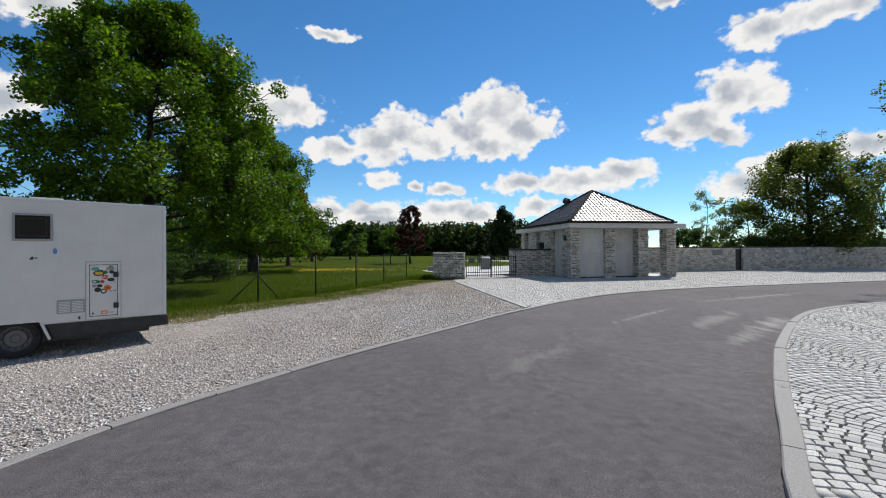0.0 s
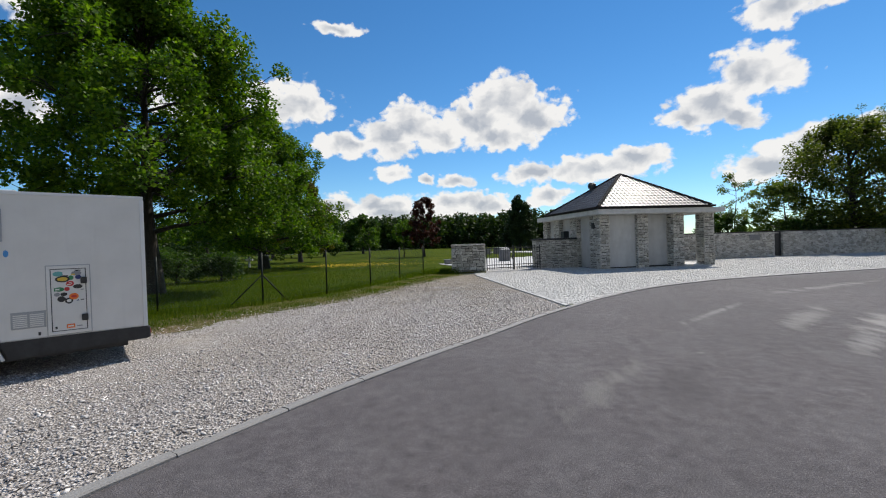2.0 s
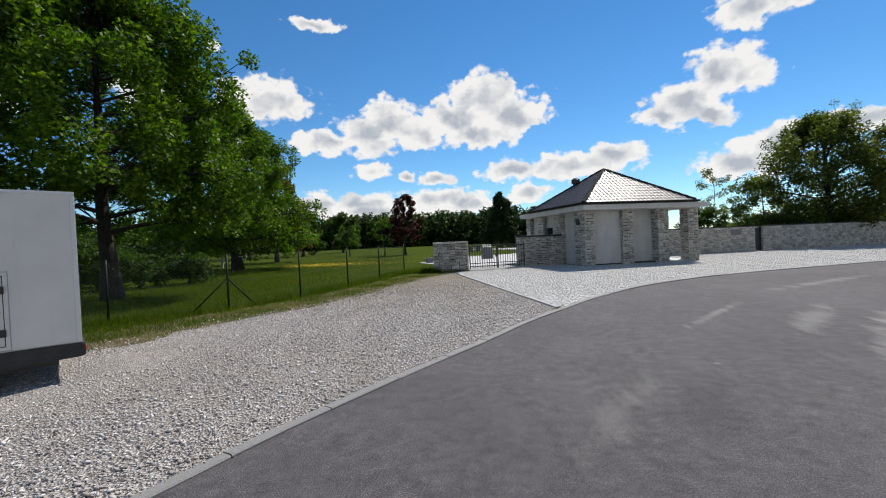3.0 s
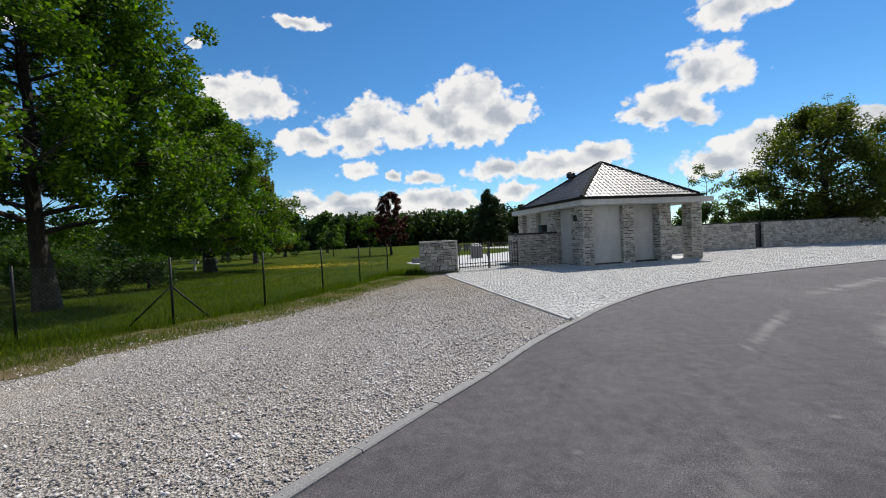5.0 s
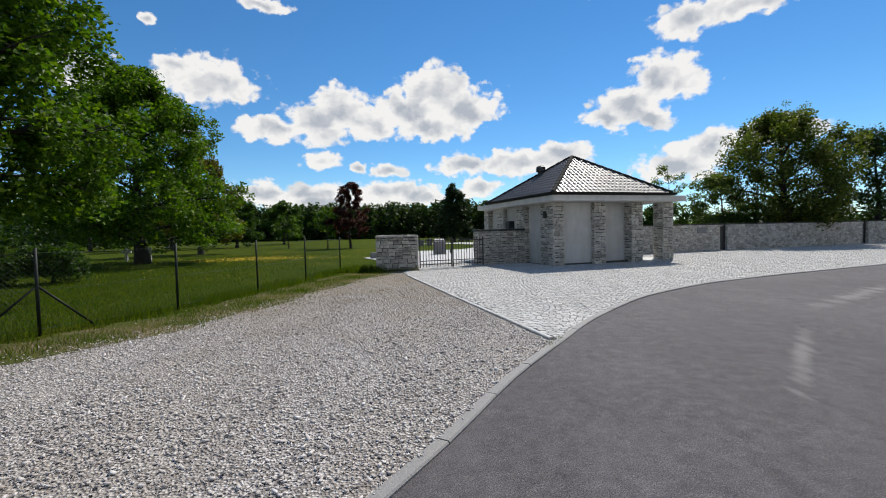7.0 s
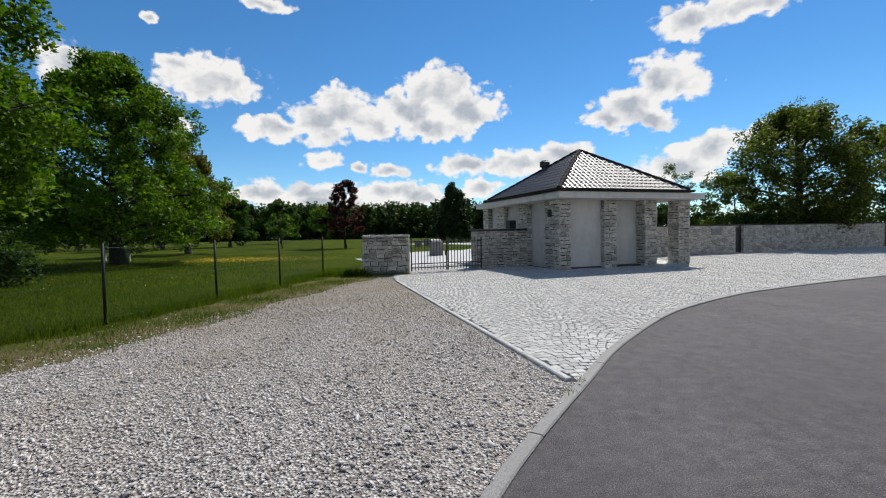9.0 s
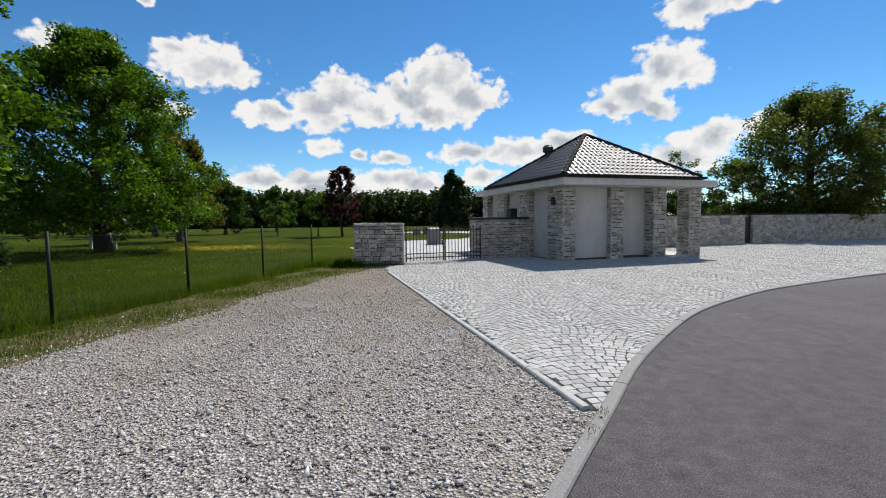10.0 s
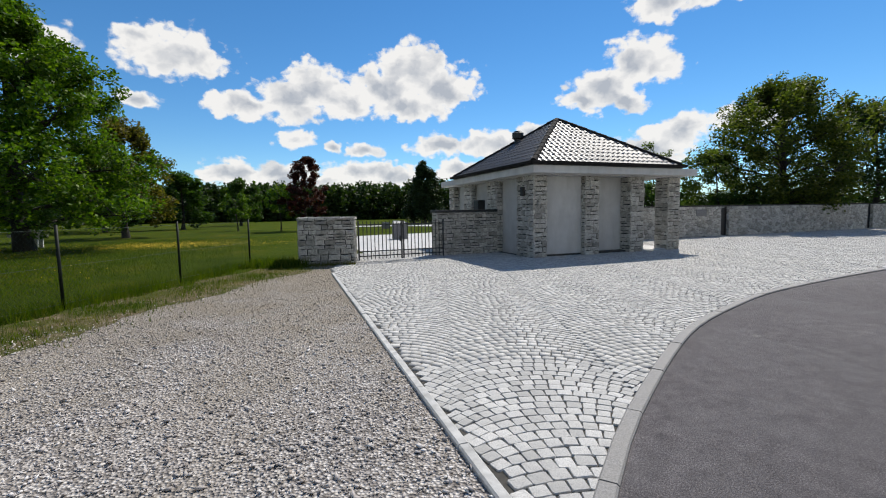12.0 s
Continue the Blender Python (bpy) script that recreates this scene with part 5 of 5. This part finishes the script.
def along(line, n, spread, rs):
    p = np.array(line)
    seg = np.diff(p, axis=0)
    l = np.hypot(seg[:, 0], seg[:, 1])
    i = rs.choice(len(l), n, p=l / l.sum())
    t = rs.uniform(0, 1, n)
    q = p[i] + seg[i] * t[:, None]
    nrm = np.stack([seg[i][:, 1], -seg[i][:, 0]], 1) / l[i][:, None]
    return q + nrm * spread(n)[:, None]


def build_grass():
    rs = np.random.RandomState(21)
    line = GRASS_EDGE
    q = along(POSTS, 9000, lambda n: rs.normal(-0.05, 0.22, n), rs)
    clump = np.sin(q[:, 0] * 3.1 + 1) * np.cos(q[:, 1] * 1.7) + rs.uniform(-0.7, 0.7, len(q))
    q = q[clump > -0.35]
    blades("tall_grass", "uncut tufts of tall grass along the fence", q[:, 0], q[:, 1], 0.24, 0.006, M["blade"], rs)
    q = along(list(reversed(POSTS_BACK)) + POSTS[:1], 4000, lambda n: rs.normal(0, 0.3, n), rs)
    blades("tall_grass", "uncut tufts of tall grass along the fence", q[:, 0], q[:, 1], 0.22, 0.006, M["blade"], rs)
    # the lawn beyond the fence
    n = 90000
    y = 8 + 34 * rs.uniform(0, 1, n) ** 1.6
    x = -4.2 - 0.30 * (20 - y) * (y < 20) - (y - 12) * rs.uniform(0, 1.0, n) * 0.75 - rs.uniform(0, 7, n)
    keep = (x < -3.4) & ~inside([p for p in GRASS_EDGE] + [(-1, 0), (-30, -9)], x, y)
    blades("lawn_grass", "short green meadow grass", x[keep], y[keep], 0.10, 0.008, M["blade"], rs)
    # dry tufts on the verge and the gravel's edge
    q = along(line[12:], 42000, lambda n: rs.normal(-0.30, 0.45, n), rs)
    m = (np.sin(q[:, 0] * 2.3) * np.cos(q[:, 1] * 2.9) + rs.uniform(-0.8, 0.8, len(q))) > -0.1
    blades("dry_grass", "dry straw-coloured grass on the verge", q[m, 0], q[m, 1], 0.055, 0.005, M["straw"], rs, -0.01)
    blades("dry_grass", "green weeds between the dry grass", q[~m, 0], q[~m, 1], 0.085, 0.006, M["blade"], rs, -0.01)
    q = along([(-1.7, 22.95), (0.1, 22.95)], 900, lambda n: rs.normal(0.05, 0.12, n), rs)
    blades("dry_grass", "dry grass at the foot of the pier", q[:, 0], q[:, 1], 0.14, 0.006, M["straw"], rs, -0.01)
    q = np.concatenate([rs.normal(c, (0.22, 0.16), (420, 2)) for c in ((-2.2, 22.7), (-2.75, 23.2), (-1.75, 22.75))])
    blades("tall_grass", "dark leafy weeds at the foot of the pier", q[:, 0], q[:, 1], 0.34, 0.012, M["blade"], rs)
    # weeds in the island's joints
    q = np.concatenate([rs.normal(c, 0.04, (26, 2)) for c in ((3.9, 4.3), (3.1, 2.7), (4.5, 4.5), (5.0, 5.2), (3.5, 2.4), (2.06, 11.0), (1.85, 10.75))])
    blades("weeds", "small weeds in the joints of the paving", q[:, 0], q[:, 1], 0.035, 0.004, M["blade"], rs, 0.055)
    # dandelions
    n = 3200
    cx, cy = rs.normal(-10.8, 2.4, n), rs.normal(34.0, 1.5, n)
    cx[:200], cy[:200] = rs.uniform(-16, -6, 200), rs.uniform(20, 46, 200)
    r = rs.uniform(0.008, 0.018, n)
    z = height(cx, cy) + rs.uniform(0.05, 0.11, n)
    ring = np.stack([np.stack([cx + r * math.cos(a), cy + r * math.sin(a), z + 0.4 * r * math.sin(2 * a)], 1) for a in np.arange(6) * math.pi / 3], 1)
    tagged(quads_object("dandelions", ring.reshape(-1, 3), 6, M["petal"]), "yellow dandelions scattered in the meadow", "flowers", kind="stuff")


def build_gravel(outline_edge):
    rs = np.random.RandomState(31)
    n = 235000
    y = 1.0 + 21.5 * rs.uniform(0, 1, n) ** 1.35
    x = rs.uniform(-10, 2.1, n)
    kx = np.interp(y, [p[1] for p in KERB], [p[0] for p in KERB]) - 0.03
    ex = np.interp(y, [EDGING[0][1], EDGING[1][1]], [EDGING[0][0], EDGING[1][0]]) - 0.06
    right = np.where(y < 11.1, kx + np.abs(rs.normal(0, 0.03, n)) * (rs.uniform(0, 1, n) < 0.5), ex)
    on_kerb = (y < 11.1) & (x > kx - 0.035)
    gx = np.interp(y, [p[1] for p in GRASS_EDGE], [p[0] for p in GRASS_EDGE])
    worn = np.sin(x * 0.9 + y * 0.35) * 0.5 + np.sin(x * 2.3 - y * 0.6) * 0.25
    near = np.clip(1.25 - np.hypot(x - np.clip(right - 1.5, -3, 2), (y - 9) * 0.45) / 9, 0.25, 1)
    keep = (x < right) & (x > gx + rs.normal(0.15, 0.55, n)) & (rs.uniform(0, 1, n) < near * (0.85 + 0.3 * worn) * np.clip(1.7 - (y - 10.5) / 5.5, 0.22, 1))
    x, y, on_kerb = x[keep], y[keep], on_kerb[keep]
    n = len(x)
    size = 0.0118 * np.exp(rs.normal(0, 0.44, n))
    size = np.clip(size, 0.004, 0.034)
    t = rs.uniform(0, 6.28, n)
    pts = np.array([(1, 0, 0.1), (0.2, 0.8, -0.1), (-0.95, 0.2, 0.1), (-0.1, -0.85, 0.0), (0.1, 0.05, 0.40), (0, 0, -0.45)])
    form = np.stack([rs.uniform(0.9, 1.25, n), rs.uniform(0.45, 1.0, n), rs.uniform(0.6, 1.35, n)], 1)
    vs = pts[None] * rs.uniform(0.65, 1.3, (n, 6, 3)) * size[:, None, None] * form[:, None, :]
    cs, sn = np.cos(t)[:, None], np.sin(t)[:, None]
    tilt = rs.normal(0, 0.34, (n, 1))
    vx, vy, vz = vs[:, :, 0], vs[:, :, 1], vs[:, :, 2] + tilt * vs[:, :, 0]
    w = np.stack([x[:, None] + vx * cs - vy * sn, y[:, None] + vx * sn + vy * cs, (height(x, y) + np.where(on_kerb, 0.026, -0.010) + size * 0.25)[:, None] + vz], 2)
    tri = np.array([(0, 1, 4), (1, 2, 4), (2, 3, 4), (3, 0, 4), (1, 0, 5), (2, 1, 5), (3, 2, 5), (0, 3, 5)])
    fs = (np.arange(n)[:, None, None] * 6 + tri[None]).reshape(-1, 3)
    ob = indexed_object("gravel_stones", w.reshape(-1, 3), fs, M["pebble"])
    tagged(ob, "loose pale crushed stones", "gravel", kind="stuff")


# ---- motorhome ----
def build_van():
    van = thing("motorhome", pose(-5.36, 7.56, -0.19, 0, 0, 46.0), "white box-bodied motorhome parked on the gravel", "vehicle")
    h = 0.19

    def sbox(name, s0, s1, y0, y1, z0, z1, mat, parent, label="", bevel=0.0):
        s0, s1 = (s * (1 - 0.025 * s) if 0.1 < s < 2.4 else s for s in (s0, s1))
        return box_part(name, (-s1, -s0, y0, y1, z0 + h, z1 + h), mat, parent, label, bevel)

    # box body, cut away over the rear wheel
    bm = bmesh.new()
    prof = [(0.0, 0.32), (0.0, 2.42), (5.0, 2.46), (5.0, 0.36), (2.56, 0.36), (2.50, 0.40), (1.82, 0.40), (1.76, 0.33)]
    near = [bm.verts.new((-s, 0, z + h)) for s, z in prof]
    far = [bm.verts.new((-s, 2.15, z + h)) for s, z in prof]
    bm.faces.new(near)
    bm.faces.new(list(reversed(far)))
    for i in range(len(prof)):
        j = (i + 1) % len(prof)
        bm.faces.new((near[i], far[i], far[j], near[j]))
    bmesh.ops.bevel(bm, geom=[e for e in bm.edges if abs(e.verts[0].co.y - e.verts[1].co.y) < 0.1 or e.verts[0].co.x > -0.01], offset=0.018, segments=2, affect="EDGES")
    body = part("body", bm, M["van"], van)
    # corner strip, roof edge strip
    sbox("corner_strip", -0.012, 0.045, -0.012, 0.05, 0.33, 2.39, M["van_trim"], van, "pale metal corner strip", 0.006)
    strip = box_part("roof_strip", (-5.0, 0.01, -0.012, 0.03, 0.0, 0.045), M["van_trim"], van, "pale metal roof edge", 0.006)
    strip.matrix_basis = Matrix.Translation((0, 0, 2.395 + h)) @ pose(0, 0, 0, 0, math.degrees(math.atan2(0.04, 5.0)), 0)
    bm = bmesh.new()
    ring = [(0.0, 0.13), (0.0, 0.325), (1.72, 0.33), (1.62, 0.08)]
    for y in (-0.014, 0.05):
        for s, z in ring:
            bm.verts.new((-s, y, z + h))
    bm.verts.ensure_lookup_table()
    v = bm.verts
    bm.faces.new((v[0], v[1], v[2], v[3]))
    bm.faces.new((v[7], v[6], v[5], v[4]))
    for i in range(4):
        j = (i + 1) % 4
        bm.faces.new((v[i], v[i + 4], v[j + 4], v[j]))
    part("skirt", bm, M["skirt"], van, "dark plastic side skirt")
    sbox("rear_bumper", -0.05, 0.05, 0.0, 2.15, 0.13, 0.32, M["skirt"], van, "dark plastic rear bumper", 0.03)
    flap = box_part("arch_strip", (-0.02, 0.02, -0.012, 0.04, 0.0, 0.33), M["van"], van, "white wheel arch strip", 0.008)
    flap.matrix_basis = Matrix.Translation((-1.68, 0, 0.07 + h)) @ pose(0, 0, 0, 0, -20, 0)
    sbox("underbody", 0.25, 4.9, 0.15, 1.95, 0.03, 0.33, M["skirt"], van)
    sbox("wheel_arch", 1.92, 2.60, 0.25, 0.6, 0.05, 0.395, M["skirt"], van)
    # wheels
    for s, y in ((2.10, 0.10), (2.10, 1.85), (5.6, 0.10), (5.6, 1.85)):
        wheel = thing("wheel", Matrix.Translation((-s, y, 0.318)), "", "")
        wheel.parent = van
        wheel["label"] = "black tyre on a steel rim"
        bm = bmesh.new()
        prof = [(0.20, 0.0), (0.21, -0.01), (0.255, -0.015), (0.305, 0.0), (0.325, 0.03), (0.325, 0.17), (0.30, 0.20), (0.20, 0.20)]
        rings = []
        for k in range(36):
            a = 2 * math.pi * k / 36
            rings.append([bm.verts.new((math.cos(a) * r, yy, math.sin(a) * r)) for r, yy in prof])
        for k in range(36):
            a, b = rings[k], rings[(k + 1) % 36]
            for i in range(len(prof) - 1):
                bm.faces.new((a[i], a[i + 1], b[i + 1], b[i]))
        part("tyre", bm, M["rubber"], wheel)
        bm = bmesh.new()
        prof = [(0.205, -0.012), (0.195, -0.012), (0.185, 0.02), (0.15, 0.035), (0.135, 0.015), (0.07, 0.012), (0.06, -0.004), (0.0, -0.004)]
        rings = []
        for k in range(36):
            a = 2 * math.pi * k / 36
            rings.append([bm.verts.new((math.cos(a) * r, yy + (0.02 if i == 3 and k % 3 == 0 else 0), math.sin(a) * r)) for i, (r, yy) in enumerate(prof[:-1])])
        for k in range(36):
            a, b = rings[k], rings[(k + 1) % 36]
            for i in range(len(prof) - 2):
                bm.faces.new((a[i], a[i + 1], b[i + 1], b[i]))
        bm.faces.new([r[-1] for r in rings])
        part("rim", bm, M["rim"], wheel, "dull steel rim")
    # side window
    win = thing("side_window", Matrix.Identity(4), "", "")
    win.parent = van
    win["label"] = "dark tinted window in a grey frame"
    for s0, s1, z0, z1 in ((1.71, 2.26, 1.74, 1.79), (1.71, 2.26, 2.15, 2.20), (1.71, 1.76, 1.79, 2.15), (2.21, 2.26, 1.79, 2.15)):
        sbox("frame", s0, s1, -0.022, 0.0, z0, z1, M["seal"], win, "", 0.006)
    sbox("pane", 1.745, 2.225, -0.030, -0.004, 1.775, 2.165, M["glass"], win, "dark tinted pane", 0.012)
    for s0, s1, z0, z1 in ((1.79, 2.18, 1.815, 1.83), (1.79, 2.18, 2.105, 2.12), (1.79, 1.805, 1.83, 2.105), (2.165, 2.18, 1.83, 2.105)):
        sbox("inner_frame", s0, s1, -0.033, -0.029, z0, z1, M["rubber"], win, "", 0.001)
    # locker hatch with its latches and stickers
    hatch = thing("locker_hatch", Matrix.Identity(4), "", "")
    hatch.parent = van
    hatch["label"] = "white locker hatch covered with travel stickers"
    for s0, s1, z0, z1 in ((0.72, 1.24, 0.355, 0.40), (0.72, 1.24, 1.325, 1.37), (0.72, 0.765, 0.40, 1.325), (1.195, 1.24, 0.40, 1.325)):
        sbox("hatch_frame", s0, s1, -0.018, 0.0, z0, z1, M["van"], hatch, "", 0.006)
    sbox("hatch_gap", 0.765, 1.195, -0.004, 0.0, 0.40, 1.325, M["s_dark"], hatch)
    # grey plate whose rim draws the thin shadow line round the frame
    sbox("hatch_shadow_gap", 0.71, 1.25, -0.003, 0.0, 0.345, 1.38, M["seal"], hatch)
    sbox("hatch_door", 0.775, 1.185, -0.014, -0.002, 0.41, 1.315, M["van"], hatch, "", 0.005)
    for z in (0.53, 1.09):
        sbox("latch", 0.755, 0.835, -0.05, -0.012, z, z + 0.10, M["black"], hatch, "black latch", 0.012)
    spots = [(1.10, 1.25, 0.055, 0.032, "teal"), (0.99, 1.255, 0.05, 0.03, "light"), (0.88, 1.25, 0.055, 0.03, "grey"), (1.05, 1.17, 0.075, 0.042, "dark"),
             (1.05, 1.17, 0.055, 0.025, "yellow"), (0.95, 1.185, 0.03, 0.03, "green"), (0.86, 1.19, 0.032, 0.03, "navy"), (0.96, 1.10, 0.04, 0.035, "red"),
             (1.09, 1.02, 0.05, 0.028, "green"), (1.00, 1.02, 0.028, 0.026, "red"), (0.87, 1.05, 0.05, 0.028, "dark"), (1.12, 0.945, 0.03, 0.024, "grey"),
             (1.04, 0.945, 0.035, 0.024, "dark"), (0.92, 0.905, 0.05, 0.042, "orange"), (1.07, 0.875, 0.042, 0.038, "dark"), (0.98, 0.845, 0.042, 0.040, "dark"),
             (0.98, 0.845, 0.024, 0.02, "light"), (0.85, 0.85, 0.028, 0.012, "light"), (0.96, 1.10, 0.02, 0.014, "light"), (0.92, 0.905, 0.03, 0.016, "red")]
    for i, (s, z, a, b, c) in enumerate(spots):
        n = 14
        s *= 1 - 0.025 * s
        a, b = a * 1.12, b * 1.15
        vs = [(-s + a * math.cos(6.2832 * k / n), -0.0155 - 0.0008 * (i % 5), z + h + b * math.sin(6.2832 * k / n)) for k in range(n)]
        vs += [(x, -0.013, z2) for x, _, z2 in vs]
        mesh_object("sticker", vs, [tuple(range(n))] + [(k, (k + 1) % n, n + (k + 1) % n, n + k) for k in range(n)], M["s_" + c], hatch)
    sbox("sticker", 0.92, 1.02, -0.016, -0.013, 0.435, 0.495, M["s_orange"], hatch, "orange rectangular sticker")
    sbox("sticker", 0.83, 0.90, -0.016, -0.013, 0.45, 0.465, M["s_grey"], hatch)
    for s0, s1, z0, z1, c in ((1.075, 1.155, 0.995, 1.045, "green"), (0.945, 1.01, 1.075, 1.105, "red"), (0.83, 0.90, 1.285, 1.30, "dark"), (0.985, 1.06, 1.205, 1.225, "dark"),
                              (0.80, 0.84, 0.84, 0.855, "dark"), (0.86, 0.89, 0.835, 0.85, "navy"), (0.90, 0.945, 1.225, 1.245, "yellow"), (0.80, 0.835, 0.995, 1.01, "grey"), (1.13, 1.155, 0.44, 0.475, "dark")):
        sbox("sticker", s0, s1, -0.0195, -0.013, z0, z1, M["s_" + c], hatch)
    for s0, s1, z0, z1 in ((1.09, 1.14, 1.01, 1.03), (0.955, 1.0, 1.082, 1.092), (0.935, 1.005, 0.455, 0.475)):
        sbox("sticker_band", s0, s1, -0.0215, -0.019, z0, z1, M["s_light"], hatch)
    # vents, stickers and marks on the flank
    vent = thing("side_vent", Matrix.Identity(4), "", "")
    vent.parent = van
    vent["label"] = "pair of pale louvred vents"
    sbox("vent_frame", 1.26, 1.66, -0.010, 0.0, 0.49, 0.73, M["seal"], vent, "", 0.004)
    for s0, s1 in ((1.285, 1.445), (1.475, 1.635)):
        for k in range(7):
            sbox("slat", s0, s1, -0.016, -0.008, 0.515 + 0.027 * k, 0.530 + 0.027 * k, M["van"], vent)
    sbox("lock", 1.325, 1.355, -0.012, 0.0, 0.375, 0.425, M["black"], van, "small black lock", 0.004)
    n = 16
    vs = [(-1.61 + 0.028 * math.cos(6.2832 * k / n), -0.004, 1.57 + h + 0.05 * math.sin(6.2832 * k / n)) for k in range(n)]
    vs += [(x, 0.0, z) for x, _, z in vs]
    mesh_object("sticker", vs, [tuple(range(n))] + [(k, (k + 1) % n, n + (k + 1) % n, n + k) for k in range(n)], M["s_blue"], van, "small blue oval sticker")
    mesh_object("sticker", [(-1.94, -0.004, 1.43 + h), (-1.88, -0.004, 1.43 + h), (-1.88, -0.004, 1.48 + h), (-1.90, -0.004, 1.48 + h)], [(0, 1, 2, 3)], M["s_dark"], van)
    sbox("sticker", 1.92, 1.97, -0.004, 0.0, 1.44, 1.47, M["s_grey"], van)
    sbox("roof_vent", 1.55, 2.05, 0.25, 0.8, 2.40, 2.50, M["van_trim"], van, "low roof vent", 0.03)
    sbox("marker_light", -0.056, -0.04, 0.02, 0.08, 0.20, 0.27, M["s_red"], van, "small red marker light", 0.005)
    # cab at the front
    bm = bmesh.new()
    prof = [(5.0, 0.15), (5.0, 1.95), (5.5, 1.9), (6.05, 1.25), (6.75, 1.05), (6.8, 0.2)]
    near = [bm.verts.new((-s, 0.08, z + h)) for s, z in prof]
    far = [bm.verts.new((-s, 2.07, z + h)) for s, z in prof]
    bm.faces.new(near)
    bm.faces.new(list(reversed(far)))
    for i in range(len(prof)):
        j = (i + 1) % len(prof)
        bm.faces.new((near[i], far[i], far[j], near[j]))
    bmesh.ops.bevel(bm, geom=bm.edges[:], offset=0.05, segments=2, affect="EDGES")
    part("cab", bm, M["van"], van, "white cab")


# ---- burial ground beyond the gate ----
def build_memorials():
    rnd = random.Random(8)
    bm = bmesh.new()
    for dims in ((-0.075, 0.075, -0.06, 0.06, 0.0, 1.0), (-0.30, 0.30, -0.058, 0.058, 0.58, 0.74)):
        box(bm, *dims, 0.012)
    cross = part("stone_cross", bm, M["pale"])
    tagged(cross, "small pale stone cross standing in the grass", "cross", "stone crosses")
    cross.matrix_basis = pose(-20.2, 36.6, -0.04, 0, 0, 8)
    for x, y in ((-18.75, 36.2), (-17.9, 35.4)):
        copy_thing(cross, pose(x, y, -0.04, 0, 0, rnd.uniform(0, 15)))
    bm = bmesh.new()
    foot = [(-0.42, -0.30), (0.42, -0.30), (0.42, 0.30), (-0.42, 0.30)]
    b = [bm.verts.new((x, y, 0)) for x, y in foot]
    t = [bm.verts.new((x * 0.9, y * 0.9, 0.86 + (0.20 if y > 0 else 0.0))) for x, y in foot]
    bm.faces.new(list(reversed(b)))
    bm.faces.new(t)
    for i in range(4):
        bm.faces.new((b[i], b[(i + 1) % 4], t[(i + 1) % 4], t[i]))
    bmesh.ops.bevel(bm, geom=bm.edges[:], offset=0.015, segments=2, affect="EDGES")
    stone = thing("memorial_stone", pose(1.5, 35.5, 0.0, 0, 0, 8), "squat granite pedestal with a sloping plate on the pale path", "memorial")
    part("pedestal", bm, M["granite"], stone)
    plate = box_part("plate", (-0.33, 0.33, -0.24, 0.24, 0, 0.02), M["pale"], stone, "pale inscribed plate", 0.005)
    plate.matrix_basis = Matrix.Translation((0, 0, 0.968)) @ pose(0, 0, 0, 20.2, 0, 0)
    for x, y, w, hh in ((0.2, 55, 0.7, 0.65), (1.2, 56, 0.6, 0.8), (2.1, 55.5, 0.7, 0.6)):
        ob = box_part("grave_slab", (-w / 2, w / 2, -0.15, 0.15, 0, hh), M["granite"], None, "", 0.03)
        ob.matrix_basis = pose(x, y, -0.01, 0, 0, 6)
        tagged(ob, "upright dark granite slab beyond the path", "grave slab", "granite slabs")
    block = box_part("stone_block", (-0.25, 0.25, -0.2, 0.2, 0, 0.34), M["granite"], None, "", 0.03)
    block.matrix_basis = pose(-2.7, 32.6, -0.002, 0, 0, 12)
    tagged(block, "low dark granite block on the pale side path", "stone block")


# ---- build: setting ----
build_ground()
PLAZA, ISLE = build_surfaces()
build_gatehouse()
build_walls()
build_gate()
build_fence()
kerb_run("kerb_road", offset_line(KERB[24:], 0.015), 0.115, 0.028, -0.1, "row of flush pale granite kerb stones along the road")
kerb_run("kerb_island", offset_line(ISLAND[12:], 0.07), 0.15, 0.075, -0.1, "raised pale granite kerb round the cobbled island")
kerb_run("edging", smooth_line([(EDGING[0][0] - 0.015, EDGING[0][1] - 0.02), (EDGING[1][0], EDGING[1][1])], 1.0), 0.08, 0.022, -0.1, "thin pale granite edging between gravel and cobbles", stone="pale")
FOOT = [tuple(at(*p))[:2] for p in ((0.4, 0.75), (6.7, 0.75), (6.7, 7.6), (0.4, 7.6))]
lay_cobbles("forecourt_cobbles", "pale granite cobbles laid in stacked arcs before the gate", PLAZA, 0.006, 0.112, 1.52, (0.0995, 0.995), (4.25, 14.5), (2.4, 12.2), 41, FOOT)
lay_cobbles("island_cobbles", "pale granite cobbles on the traffic island", [p for p in ISLE if p[1] > -1.5 and p[0] < 15] + [(15, -1.5)], 0.066, 0.112, 1.60, (0.148, 0.989), (3, 3), (3.6, 3.2), 43, snug=0.93, clear=0.10)


# ---- build: things ----
build_van()
build_memorials()
build_trees()
far_woods()
build_grass()
build_gravel(GRASS_EDGE)
